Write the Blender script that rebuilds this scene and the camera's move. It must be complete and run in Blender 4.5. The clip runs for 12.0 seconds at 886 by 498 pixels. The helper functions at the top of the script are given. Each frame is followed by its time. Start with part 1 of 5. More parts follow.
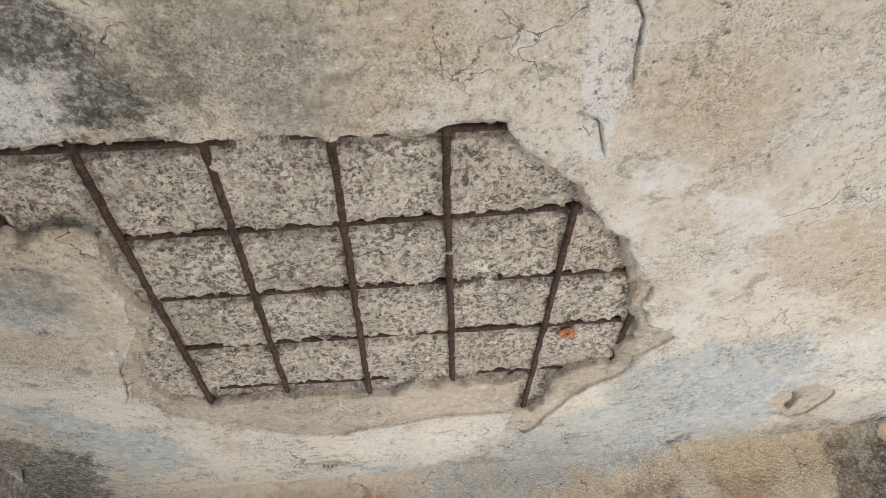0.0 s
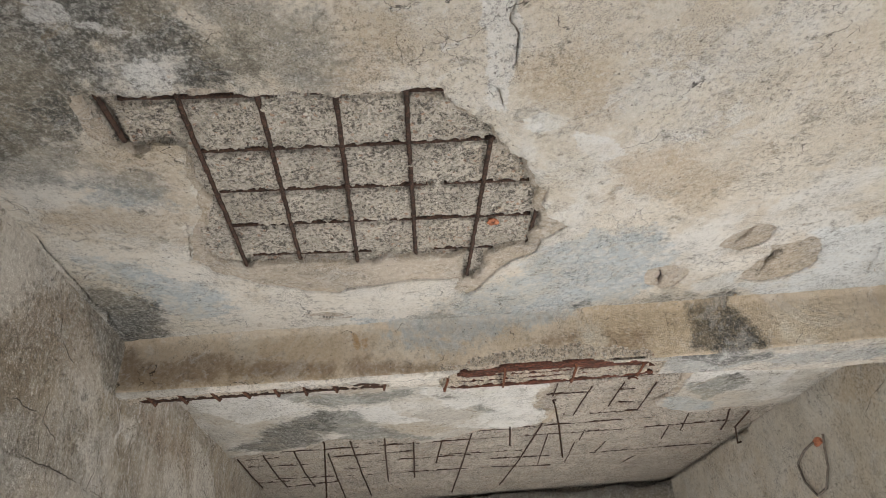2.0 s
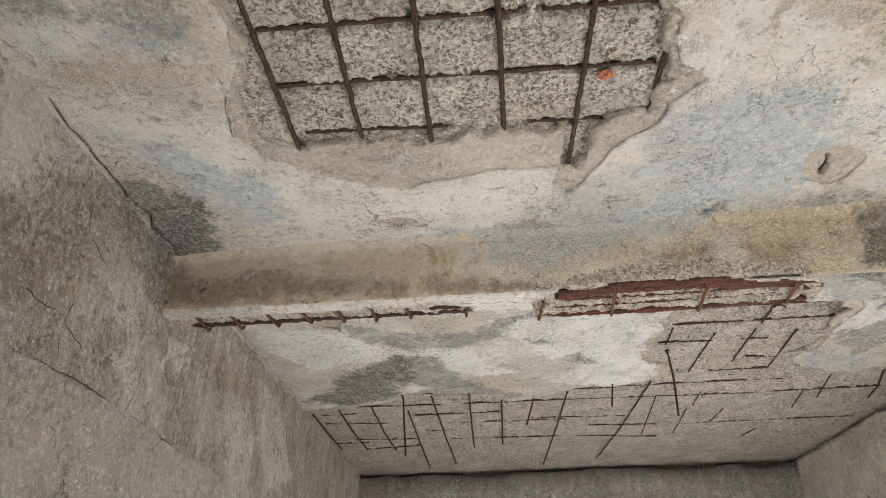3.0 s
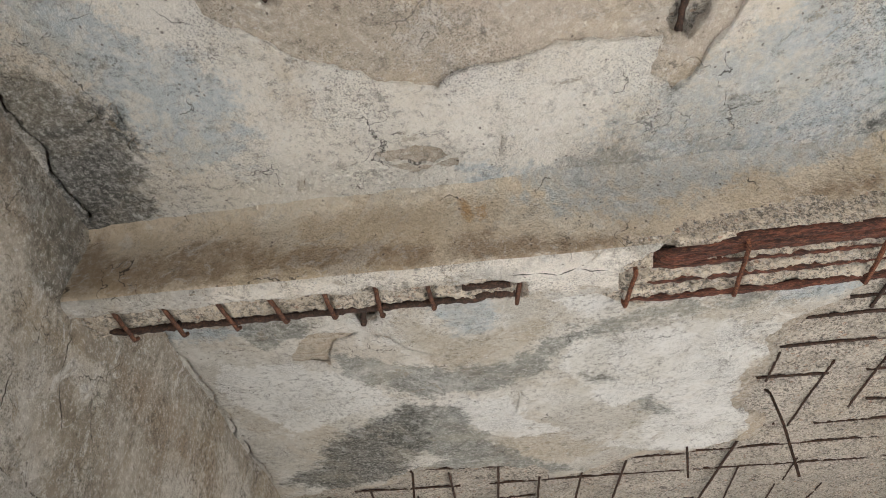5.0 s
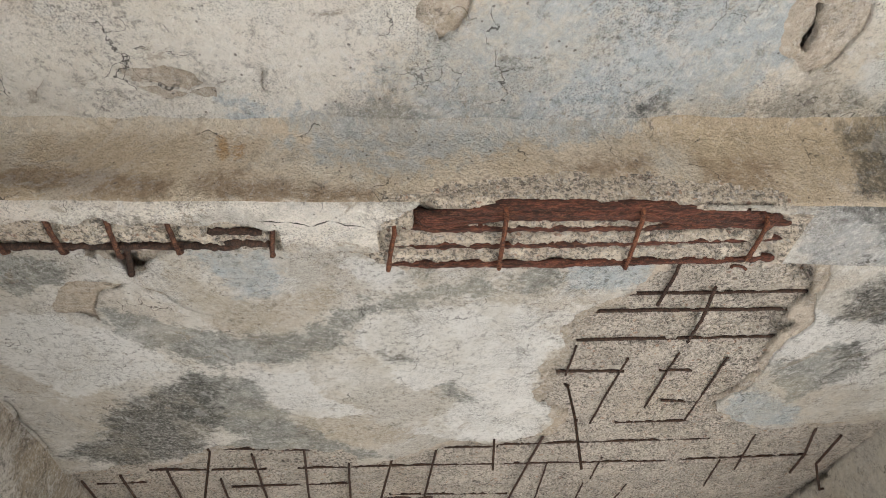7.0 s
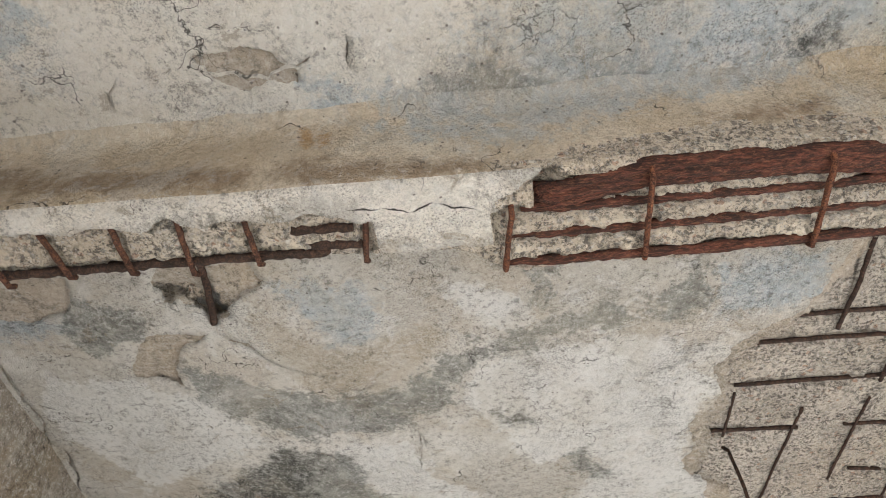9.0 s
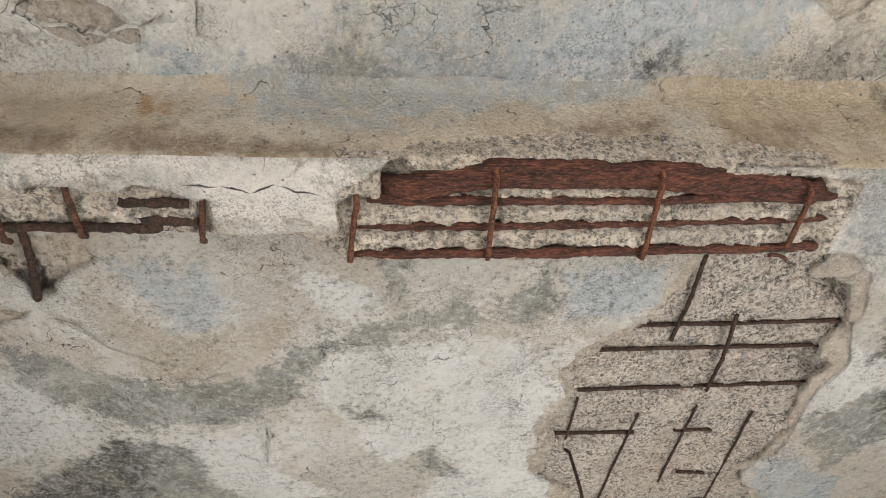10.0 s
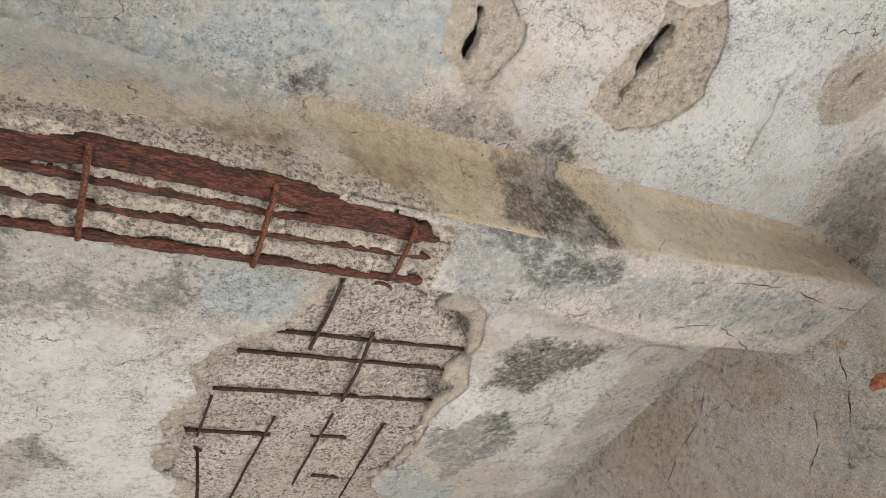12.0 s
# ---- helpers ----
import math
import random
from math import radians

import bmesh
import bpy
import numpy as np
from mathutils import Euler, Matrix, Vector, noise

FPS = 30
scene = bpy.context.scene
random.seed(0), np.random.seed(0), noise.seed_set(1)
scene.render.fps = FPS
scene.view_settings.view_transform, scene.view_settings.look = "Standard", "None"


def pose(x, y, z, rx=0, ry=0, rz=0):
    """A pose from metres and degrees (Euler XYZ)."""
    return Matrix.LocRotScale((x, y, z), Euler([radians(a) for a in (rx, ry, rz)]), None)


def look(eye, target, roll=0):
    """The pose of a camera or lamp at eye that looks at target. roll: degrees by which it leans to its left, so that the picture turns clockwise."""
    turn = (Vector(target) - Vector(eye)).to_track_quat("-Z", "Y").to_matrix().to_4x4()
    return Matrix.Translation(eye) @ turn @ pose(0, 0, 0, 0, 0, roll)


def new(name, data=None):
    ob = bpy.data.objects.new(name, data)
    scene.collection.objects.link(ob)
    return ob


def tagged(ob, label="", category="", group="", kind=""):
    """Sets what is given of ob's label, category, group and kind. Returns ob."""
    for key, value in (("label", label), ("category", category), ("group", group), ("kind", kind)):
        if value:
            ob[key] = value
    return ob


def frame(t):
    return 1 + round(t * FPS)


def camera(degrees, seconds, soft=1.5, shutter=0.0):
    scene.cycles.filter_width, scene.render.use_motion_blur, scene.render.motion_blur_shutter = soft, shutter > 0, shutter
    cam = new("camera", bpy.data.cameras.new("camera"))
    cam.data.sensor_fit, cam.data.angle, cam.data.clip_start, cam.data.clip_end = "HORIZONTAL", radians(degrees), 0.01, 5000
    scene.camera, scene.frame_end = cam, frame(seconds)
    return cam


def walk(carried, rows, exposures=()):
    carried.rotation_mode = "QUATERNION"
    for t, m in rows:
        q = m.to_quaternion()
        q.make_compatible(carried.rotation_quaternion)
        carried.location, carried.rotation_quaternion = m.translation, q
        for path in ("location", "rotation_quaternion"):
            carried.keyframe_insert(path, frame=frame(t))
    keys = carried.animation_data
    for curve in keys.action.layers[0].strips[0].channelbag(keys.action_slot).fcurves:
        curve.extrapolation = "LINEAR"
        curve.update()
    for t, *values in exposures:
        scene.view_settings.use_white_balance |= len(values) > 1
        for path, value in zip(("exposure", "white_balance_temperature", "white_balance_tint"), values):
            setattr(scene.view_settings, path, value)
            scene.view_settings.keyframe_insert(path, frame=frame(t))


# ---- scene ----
cam = camera(68.2, 12.0, soft=1.0)

PATH = [
    (0, (0.188, 0.794, 2.142), (0.146, 2.344, 3.406), -5.7),
    (0.1, (0.257, 0.702, 2.068), (0.114, 2.262, 3.311), -2.7),
    (0.2, (0.265, 0.447, 1.892), (0.154, 2.038, 3.098), -3.3),
    (0.5, (0.247, 0.288, 1.808), (0.143, 1.895, 2.995), -3.4),
    (1, (0.25, 0.275, 1.812), (0.149, 1.961, 2.883), -4.5),
    (1.5, (0.251, 0.247, 1.796), (0.159, 1.971, 2.805), -4.3),
    (2, (0.266, 0.325, 1.786), (0.232, 2.044, 2.809), -4.5),
    (2.5, (0.29, 0.509, 1.788), (0.134, 2.25, 2.759), -1.6),
    (3, (0.214, 0.818, 1.756), (-0.087, 2.524, 2.757), -0.2),
    (3.2, (0.182, 0.938, 1.769), (-0.132, 2.63, 2.788), 0.3),
    (4.8, (0.02, 1.497, 1.815), (-0.265, 3.04, 3.055), -2.4),
    (5, (-0.011, 1.543, 1.812), (-0.258, 3.062, 3.089), -1.8),
    (5.5, (-0.001, 1.633, 1.804), (-0.22, 3.186, 3.045), -0.6),
    (6, (0.123, 1.668, 1.804), (0.318, 3.264, 2.994), -6.3),
    (6.5, (0.214, 1.668, 1.798), (0.561, 3.244, 2.979), -9.2),
    (7, (0.257, 1.7, 1.786), (0.311, 3.242, 3.058), -3.2),
    (7.2, (0.208, 1.746, 1.775), (0.016, 3.236, 3.095), -0.9),
    (8.8, (0.163, 2.013, 1.793), (-0.034, 3.289, 3.32), 1.4),
    (9, (0.183, 2.021, 1.795), (-0.004, 3.291, 3.329), -0.1),
    (9.5, (0.206, 2.035, 1.796), (0.167, 3.308, 3.338), -3.5),
    (10, (0.26, 2.047, 1.795), (0.395, 3.338, 3.317), -6.8),
    (10.5, (0.327, 2.043, 1.789), (0.718, 3.338, 3.263), -10.8),
    (11, (0.393, 2.035, 1.779), (1.004, 3.307, 3.196), -14.4),
    (11.5, (0.434, 2.02, 1.775), (1.15, 3.278, 3.155), -15.9),
    (12, (0.482, 1.986, 1.773), (1.331, 3.14, 3.168), -18.8),
]
EXPOSURES = [(0.0, 2.52), (0.1, 2.5), (0.3, 2.19), (2.0, 2.19), (3.2, 2.36), (7.0, 2.40), (12.0, 2.47)]
walk(cam, [(t, look(eye, target, roll)) for t, eye, target, roll in PATH], EXPOSURES)

from mathutils import geometry

# ---- world and light ----
world = bpy.data.worlds.new("sky_world")
scene.world = world
world.use_nodes = True
wn = world.node_tree.nodes
sky = wn.new("ShaderNodeTexSky")
sky.sky_type, sky.sun_disc = "NISHITA", False
sky.sun_elevation, sky.sun_rotation = radians(40), radians(100)
world.node_tree.links.new(sky.outputs[0], wn["Background"].inputs[0])
wn["Background"].inputs[1].default_value = 0.1

sun = new("sun", bpy.data.lights.new("sun", "SUN"))
sun.data.energy, sun.data.angle, sun.data.color = 5.0, radians(0.6), (1.0, 0.96, 0.91)
sun.matrix_world = look((7.0, 1.2, 4.8), (0.6, 1.9, 0.0))


def opening_light(name, place, target, wide, high, watts, colour):
    """An area lamp at an unseen opening of the room, standing in for sky and sunlit ground."""
    lamp = new(name, bpy.data.lights.new(name, "AREA"))
    lamp.data.shape, lamp.data.size, lamp.data.size_y = "RECTANGLE", wide, high
    lamp.data.energy, lamp.data.color = watts, colour
    lamp.matrix_world = look(place, target)
    return lamp


def left_side(y):
    return -0.85 - 0.122 * (y - 1.505)


DAY = (1.0, 0.985, 0.965)
opening_light("front_opening_light", (2.24, 1.55, 1.05), (0.6, 1.9, 2.2), 1.9, 1.6, 14, DAY)
opening_light("rear_opening_light", (2.02, 4.2, 1.05), (0.4, 4.1, 2.2), 2.6, 1.6, 7.5, DAY)
# fill lamps, added on the left to brighten the right wall and ceilings
opening_light("front_left_fill_light", (left_side(1.6) - 0.03, 1.6, 0.95), (0.6, 1.9, 2.0), 1.4, 1.35, 10, DAY)
opening_light("rear_left_fill_light", (left_side(4.3) - 0.03, 4.3, 0.95), (0.6, 4.3, 2.0), 2.0, 1.35, 6, DAY)
opening_light("doorway_light", (0.5, -2.35, 1.1), (0.5, 0.0, 1.8), 1.8, 2.1, 1.5, DAY)


# ---- materials ----
class Nodes:
    """Short hand for building a node tree."""

    def __init__(self, name):
        self.mat = bpy.data.materials.new(name)
        self.mat.use_nodes = True
        self.tree = self.mat.node_tree
        self.bsdf = self.tree.nodes["Principled BSDF"]
        coords = self.tree.nodes.new("ShaderNodeTexCoord")
        self.pos = coords.outputs["Object"]

    def put(self, socket, value):
        if hasattr(value, "is_output"):
            self.tree.links.new(value, socket)
        elif isinstance(value, (tuple, list)) and len(value) == 3 and socket.type == "RGBA":
            socket.default_value = (*value, 1)
        else:
            socket.default_value = value

    def node(self, kind, ins=(), **settings):
        n = self.tree.nodes.new(kind)
        for key, value in settings.items():
            setattr(n, key, value)
        for key, value in dict(ins).items():
            self.put(n.inputs[key], value)
        return n

    def math(self, op, a, b=0.0, clamp=False):
        return self.node("ShaderNodeMath", {0: a, 1: b}, operation=op, use_clamp=clamp).outputs[0]

    def vec(self, op, a, b=(0, 0, 0)):
        return self.node("ShaderNodeVectorMath", {0: a, 1: b}, operation=op).outputs[0]

    def noise(self, scale, detail=4, rough=0.55, where=None, colour=False, distort=0.0):
        n = self.node("ShaderNodeTexNoise", {"Vector": where or self.pos, "Scale": scale, "Detail": detail, "Roughness": rough, "Distortion": distort})
        return n.outputs["Color" if colour else "Fac"]

    def ramp(self, fac, low, high, to_low=0.0, to_high=1.0):
        n = self.node("ShaderNodeMapRange", {"Value": fac, "From Min": low, "From Max": high, "To Min": to_low, "To Max": to_high})
        n.interpolation_type = "SMOOTHSTEP"
        return n.outputs[0]

    def mix(self, fac, a, b, blend="MIX"):
        n = self.node("ShaderNodeMix", data_type="RGBA", blend_type=blend)
        self.put(n.inputs[0], fac)
        self.put(n.inputs[6], a)
        self.put(n.inputs[7], b)
        return n.outputs[2]

    def swizzle(self, order):
        """Coordinates with two of the axes laid into x and y."""
        sep = self.node("ShaderNodeSeparateXYZ", {0: self.pos})
        return self.node("ShaderNodeCombineXYZ", {0: sep.outputs[order[0]], 1: sep.outputs[order[1]]}).outputs[0]

    def warp(self, where, sizes):
        """Coordinates shaken by noise: pairs of scale and metres."""
        for scale, metres in sizes:
            n = self.noise(scale, 3, 0.6, where=where, colour=True)
            n = self.vec("SUBTRACT", n, (0.5, 0.5, 0.5))
            s = self.node("ShaderNodeVectorMath", {0: n, "Scale": metres * 2}, operation="SCALE").outputs[0]
            where = self.vec("ADD", where, s)
        return where

    def flat(self, where):
        sep = self.node("ShaderNodeSeparateXYZ", {0: where})
        return self.node("ShaderNodeCombineXYZ", {0: sep.outputs[0], 1: sep.outputs[1]}).outputs[0]

    def stain(self, name, soft, shake):
        """A stain's mask from its distance field on the mesh: soft is the half-width of its edge in metres, shake ravels the edge."""
        field = self.node("ShaderNodeAttribute", attribute_name=name, attribute_type="GEOMETRY").outputs["Fac"]
        return self.ramp(self.math("ADD", field, shake), -soft, soft)

    def cracks(self, lines, where, width):
        """A mask of thin cracks along runs of points."""
        total = None
        for line in lines:
            for (ax, ay), (bx, by) in zip(line, line[1:]):
                half = math.hypot(bx - ax, by - ay) / 2 + width
                turn = math.atan2(by - ay, bx - ax)
                m = self.node("ShaderNodeMapping", {"Vector": where, "Location": ((ax + bx) / 2, (ay + by) / 2, 0), "Rotation": (0, 0, turn), "Scale": (half, width, 1)}, vector_type="TEXTURE")
                d = self.node("ShaderNodeVectorMath", {0: m.outputs[0]}, operation="LENGTH").outputs["Value"]
                one = self.ramp(d, 0.5, 1.0, 1.0, 0.0)
                total = one if total is None else self.math("MAXIMUM", total, one)
        return total

    def bump(self, height, metres, strength=1.0, normal=None):
        n = self.node("ShaderNodeBump", {"Height": height, "Distance": metres, "Strength": strength})
        if normal is not None:
            self.put(n.inputs["Normal"], normal)
        return n.outputs[0]

    def finish(self, colour, rough, normal=None):
        self.put(self.bsdf.inputs["Base Color"], colour)
        self.put(self.bsdf.inputs["Roughness"], rough)
        self.bsdf.inputs["Specular IOR Level"].default_value = 0.25
        if normal is not None:
            self.put(self.bsdf.inputs["Normal"], normal)
        return self.mat


CREAM, PALE, GREY = (0.735, 0.67, 0.575), (0.77, 0.74, 0.69), (0.585, 0.55, 0.49)
BLUE, TAN, SOOT, MILK = (0.41, 0.485, 0.535), (0.52, 0.405, 0.265), (0.075, 0.077, 0.07), (0.84, 0.83, 0.81)
BROWN, OCHRE, MOSS = (0.32, 0.22, 0.135), (0.46, 0.25, 0.08), (0.14, 0.14, 0.10)


def plaster(name, base, second, axes, layers=(), streak=0.0, cracks=0.85, fissures=(), contrast=1.0):
    """Old lime plaster: mottled, stained, speckled and hair-cracked. layers: rows of a stain's name, colour, strength,
    how much it breaks up, the half-width of its edge and how far the edge strays, in metres."""
    n = Nodes(name)
    flat = n.swizzle(axes)
    fine = n.warp(flat, ((9.0, 0.012), (34.0, 0.006)))
    torn = n.math("SUBTRACT", n.noise(6, 11, 0.70, where=flat, distort=0.3), 0.5)
    torn2 = n.math("SUBTRACT", n.noise(21, 9, 0.75, where=flat, distort=0.4), 0.5)
    torn3 = n.math("SUBTRACT", n.noise(70, 7, 0.8, where=flat, distort=0.3), 0.5)
    rag = n.math("ADD", n.math("MULTIPLY", torn, 7.0), n.math("ADD", n.math("MULTIPLY", torn2, 4.5), n.math("MULTIPLY", torn3, 3.0)))
    colour = n.mix(n.ramp(n.noise(1.9, 11, 0.68), 0.44, 0.58), base, second)
    warm = tuple(0.5 * a + 0.5 * b for a, b in zip(base, TAN))
    colour = n.mix(n.math("MULTIPLY", n.ramp(n.noise(4.6, 11, 0.72, distort=0.3), 0.48, 0.60), 0.55), colour, warm)
    if streak:
        stretched = n.node("ShaderNodeMapping", {"Vector": flat, "Scale": (8, 0.9, 1)}).outputs[0]
        colour = n.mix(n.math("MULTIPLY", n.ramp(n.noise(1.6, 9, 0.68, where=stretched), 0.5, 0.66), streak), colour, PALE)
    raised = None
    for field, tone, amount, broken, soft, stray in layers:
        mask = n.stain(field, soft, n.math("MULTIPLY", rag, stray))
        chalky, sooty = sum(tone) > 2.0, sum(tone) < 0.4
        eaten = n.ramp(n.noise(26, 10, 0.80, distort=0.6), *((0.43, 0.49) if chalky else (0.38, 0.56)))
        mask = n.math("MULTIPLY", mask, n.math("ADD", n.math("MULTIPLY", eaten, broken), 1 - broken), clamp=True)
        if sooty:
            mask = n.math("MULTIPLY", mask, n.ramp(n.noise(95, 7, 0.8), 0.40, 0.52, 0.55, 1.0))
        if chalky:
            raised = mask if raised is None else n.math("MAXIMUM", raised, mask)
        colour = n.mix(n.math("MULTIPLY", mask, amount), colour, tone)
    # flaked lime scabs, dirt and grain
    olive = n.ramp(n.noise(3.1, 8, 0.65, distort=0.5), 0.50, 0.62)
    colour = n.mix(n.math("MULTIPLY", olive, 0.28), colour, tuple(a * b for a, b in zip(base, (0.84, 0.80, 0.70))))
    cluster = n.ramp(n.noise(2.7, 6, 0.6), 0.46, 0.60)
    scab = n.ramp(n.noise(12, 12, 0.80, distort=0.9), 0.555, 0.575)
    scab = n.math("MAXIMUM", n.math("MULTIPLY", scab, cluster), n.ramp(n.noise(38, 8, 0.75), 0.625, 0.64))
    colour = n.mix(n.math("MULTIPLY", scab, 0.5 * contrast), colour, MILK)
    flake = n.ramp(n.noise(3.3, 12, 0.76, distort=1.2), 0.57, 0.582)
    colour = n.mix(n.math("MULTIPLY", flake, 0.40), colour, n.mix(0.5, MILK, colour, "MULTIPLY"))
    lost = n.ramp(n.noise(8.5, 12, 0.80, distort=1.0), 0.60, 0.612)
    colour = n.mix(n.math("MULTIPLY", lost, 0.5 * contrast), colour, tuple(0.62 * c for c in TAN))
    darkening = n.ramp(n.noise(16, 12, 0.84, distort=0.4), 0.54, 0.62)
    colour = n.mix(n.math("MULTIPLY", darkening, 0.5 * contrast), colour, (0.13, 0.115, 0.09))
    small = n.noise(60, 9, 0.85)
    colour = n.mix(n.math("MULTIPLY", n.ramp(small, 0.41, 0.485, 0.60 * contrast, 0.0), n.ramp(n.noise(4, 6, 0.65), 0.40, 0.60, 0.30, 1.0)), colour, (0.07, 0.06, 0.05))
    colour = n.mix(n.ramp(small, 0.525, 0.58, 0.0, 0.36 * contrast), colour, (0.82, 0.80, 0.76))
    grain = n.noise(260, 4, 0.85)
    colour = n.mix(n.math("MULTIPLY", n.ramp(grain, 0.40, 0.50, 0.75 * contrast, 0.0), n.ramp(n.noise(6, 5, 0.6), 0.42, 0.62, 0.10, 0.85)), colour, (0.06, 0.053, 0.045))
    speck = n.node("ShaderNodeTexVoronoi", {"Vector": n.warp(n.pos, ((60.0, 0.006),)), "Scale": 48.0}, feature="F1").outputs["Distance"]
    speck = n.math("MULTIPLY", n.ramp(speck, 0.08, 0.15, 1, 0), n.ramp(n.noise(13, 6), 0.48, 0.54))
    colour = n.mix(n.math("MULTIPLY", speck, 0.8), colour, (0.12, 0.10, 0.085))
    # hair cracks, only here and there
    web = n.node("ShaderNodeTexVoronoi", {"Vector": n.warp(flat, ((5.0, 0.12), (22.0, 0.025))), "Scale": 4.3}, feature="DISTANCE_TO_EDGE").outputs["Distance"]
    hair = n.math("MULTIPLY", n.ramp(web, 0.001, 0.007, 1, 0), n.ramp(n.noise(5.5, 6), 0.55, 0.60))
    crazing = n.node("ShaderNodeTexVoronoi", {"Vector": n.warp(flat, ((14.0, 0.03), (60.0, 0.008))), "Scale": 15.0}, feature="DISTANCE_TO_EDGE").outputs["Distance"]
    crazing = n.math("MULTIPLY", n.ramp(crazing, 0.002, 0.022, 0.8, 0), n.ramp(n.noise(4.2, 6, 0.65), 0.58, 0.63))
    hair = n.math("MULTIPLY", n.math("MAXIMUM", hair, crazing), cracks)
    if fissures:
        hair = n.math("MAXIMUM", hair, n.math("MULTIPLY", n.cracks(fissures, n.warp(fine, ((16.0, 0.010),)), 0.0022), n.ramp(small, 0.38, 0.50)))
    colour = n.mix(hair, colour, (0.045, 0.038, 0.032))
    sand = n.ramp(n.noise(120, 5, 0.75), 0.40, 0.60)
    relief = n.math("ADD", n.math("MULTIPLY", small, 0.8), n.math("MULTIPLY", sand, 0.35))
    relief = n.math("ADD", relief, n.math("ADD", n.math("MULTIPLY", scab, 0.18), n.math("MULTIPLY", flake, 0.25)))
    relief = n.math("SUBTRACT", relief, n.math("MULTIPLY", lost, 0.25))
    if raised is not None:
        relief = n.math("ADD", relief, n.math("MULTIPLY", raised, 0.22))
    relief = n.math("ADD", relief, n.math("MULTIPLY", torn2, 0.6))
    relief = n.math("SUBTRACT", relief, n.math("ADD", n.math("MULTIPLY", hair, 0.8), n.math("MULTIPLY", speck, 0.5)))
    swell = n.bump(n.noise(3.5, 5, 0.55), 0.03, 0.8)
    return n.finish(colour, n.ramp(small, 0.3, 0.7, 0.82, 0.95), n.bump(relief, 0.013, 1.0, swell))


def concrete(name, tone, dark, stone=70.0, darkening=0.75, chalk=0.6):
    """Broken concrete: pebbles of many colours in a sandy paste, recess darkness painted into the pits."""
    n = Nodes(name)
    shaken = n.warp(n.pos, ((20.0, 0.010), (90.0, 0.004)))
    cells = n.node("ShaderNodeTexVoronoi", {"Vector": shaken, "Scale": stone, "Randomness": 1.0}, feature="F1")
    small = n.node("ShaderNodeTexVoronoi", {"Vector": shaken, "Scale": stone * 2.3}, feature="F1")
    pebble = n.ramp(cells.outputs["Distance"], 0.34, 0.44, 1, 0)
    hue = n.node("ShaderNodeSeparateColor", {0: cells.outputs["Color"]})
    grit = n.node("ShaderNodeSeparateColor", {0: small.outputs["Color"]})
    tint = n.mix(hue.outputs[0], (0.68, 0.625, 0.55), (0.25, 0.215, 0.18))
    tint = n.mix(n.ramp(hue.outputs[1], 0.78, 0.86), tint, (0.45, 0.31, 0.23))
    paste = n.mix(n.ramp(n.noise(7, 10, 0.75), 0.42, 0.58), tone, dark)
    paste = n.mix(n.ramp(n.noise(2.6, 9, 0.7), 0.50, 0.62, 0, 0.45), paste, (0.47, 0.385, 0.29))
    paste = n.mix(n.ramp(n.noise(3.4, 8, 0.7, distort=0.4), 0.52, 0.62, 0, 0.35), paste, (0.44, 0.405, 0.355))
    colour = n.mix(n.math("MULTIPLY", pebble, n.ramp(hue.outputs[2], 0.42, 0.52)), paste, tint)
    sand = n.math("MULTIPLY", n.ramp(small.outputs["Distance"], 0.28, 0.42, 1, 0), n.ramp(grit.outputs[0], 0.55, 0.62))
    colour = n.mix(n.math("MULTIPLY", sand, 0.7), colour, n.mix(grit.outputs[1], (0.16, 0.14, 0.125), (0.70, 0.67, 0.63)))
    # pits and hollows: shade of the recesses put into the colour
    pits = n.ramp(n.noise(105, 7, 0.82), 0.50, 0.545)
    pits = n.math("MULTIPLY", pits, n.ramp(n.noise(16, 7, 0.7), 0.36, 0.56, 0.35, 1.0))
    colour = n.mix(n.math("MULTIPLY", pits, darkening), colour, (0.085, 0.073, 0.064))
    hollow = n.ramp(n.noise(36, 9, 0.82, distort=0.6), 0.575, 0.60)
    colour = n.mix(n.math("MULTIPLY", hollow, 0.9 * darkening), colour, (0.05, 0.043, 0.038))
    colour = n.mix(n.ramp(n.noise(170, 5, 0.85), 0.56, 0.61, 0, chalk), colour, (0.76, 0.73, 0.69))
    height = n.math("ADD", n.math("MULTIPLY", pebble, 0.4), n.math("MULTIPLY", n.ramp(small.outputs["Distance"], 0.2, 0.6, 1, 0), 0.3))
    height = n.math("ADD", height, n.noise(60, 8, 0.80))
    height = n.math("SUBTRACT", height, n.math("ADD", n.math("MULTIPLY", pits, 0.5), n.math("MULTIPLY", hollow, 0.9)))
    return n.finish(colour, 0.93, n.bump(height, 0.016, 1.0))


def rust(name, deep, bright, amount=0.5, scale=60.0, drawn=(1.0, 1.0, 1.0)):
    """Scaling rust: dark crust, brighter flakes, black pits."""
    n = Nodes(name)
    long = n.node("ShaderNodeMapping", {"Vector": n.pos, "Scale": drawn}).outputs[0]
    flake = n.noise(scale, 8, 0.8, distort=0.8, where=long)
    fine = n.noise(scale * 3.5, 5, 0.8, where=long)
    colour = n.mix(n.ramp(flake, 0.42, 0.58), deep, bright)
    colour = n.mix(n.ramp(fine, 0.52, 0.62, 0, amount), colour, (0.36, 0.17, 0.08))
    colour = n.mix(n.ramp(fine, 0.40, 0.50, 0.75, 0), colour, (0.014, 0.010, 0.008))
    height = n.math("ADD", flake, n.math("MULTIPLY", fine, 0.6))
    return n.finish(colour, 0.92, n.bump(height, 0.008, 1.0))


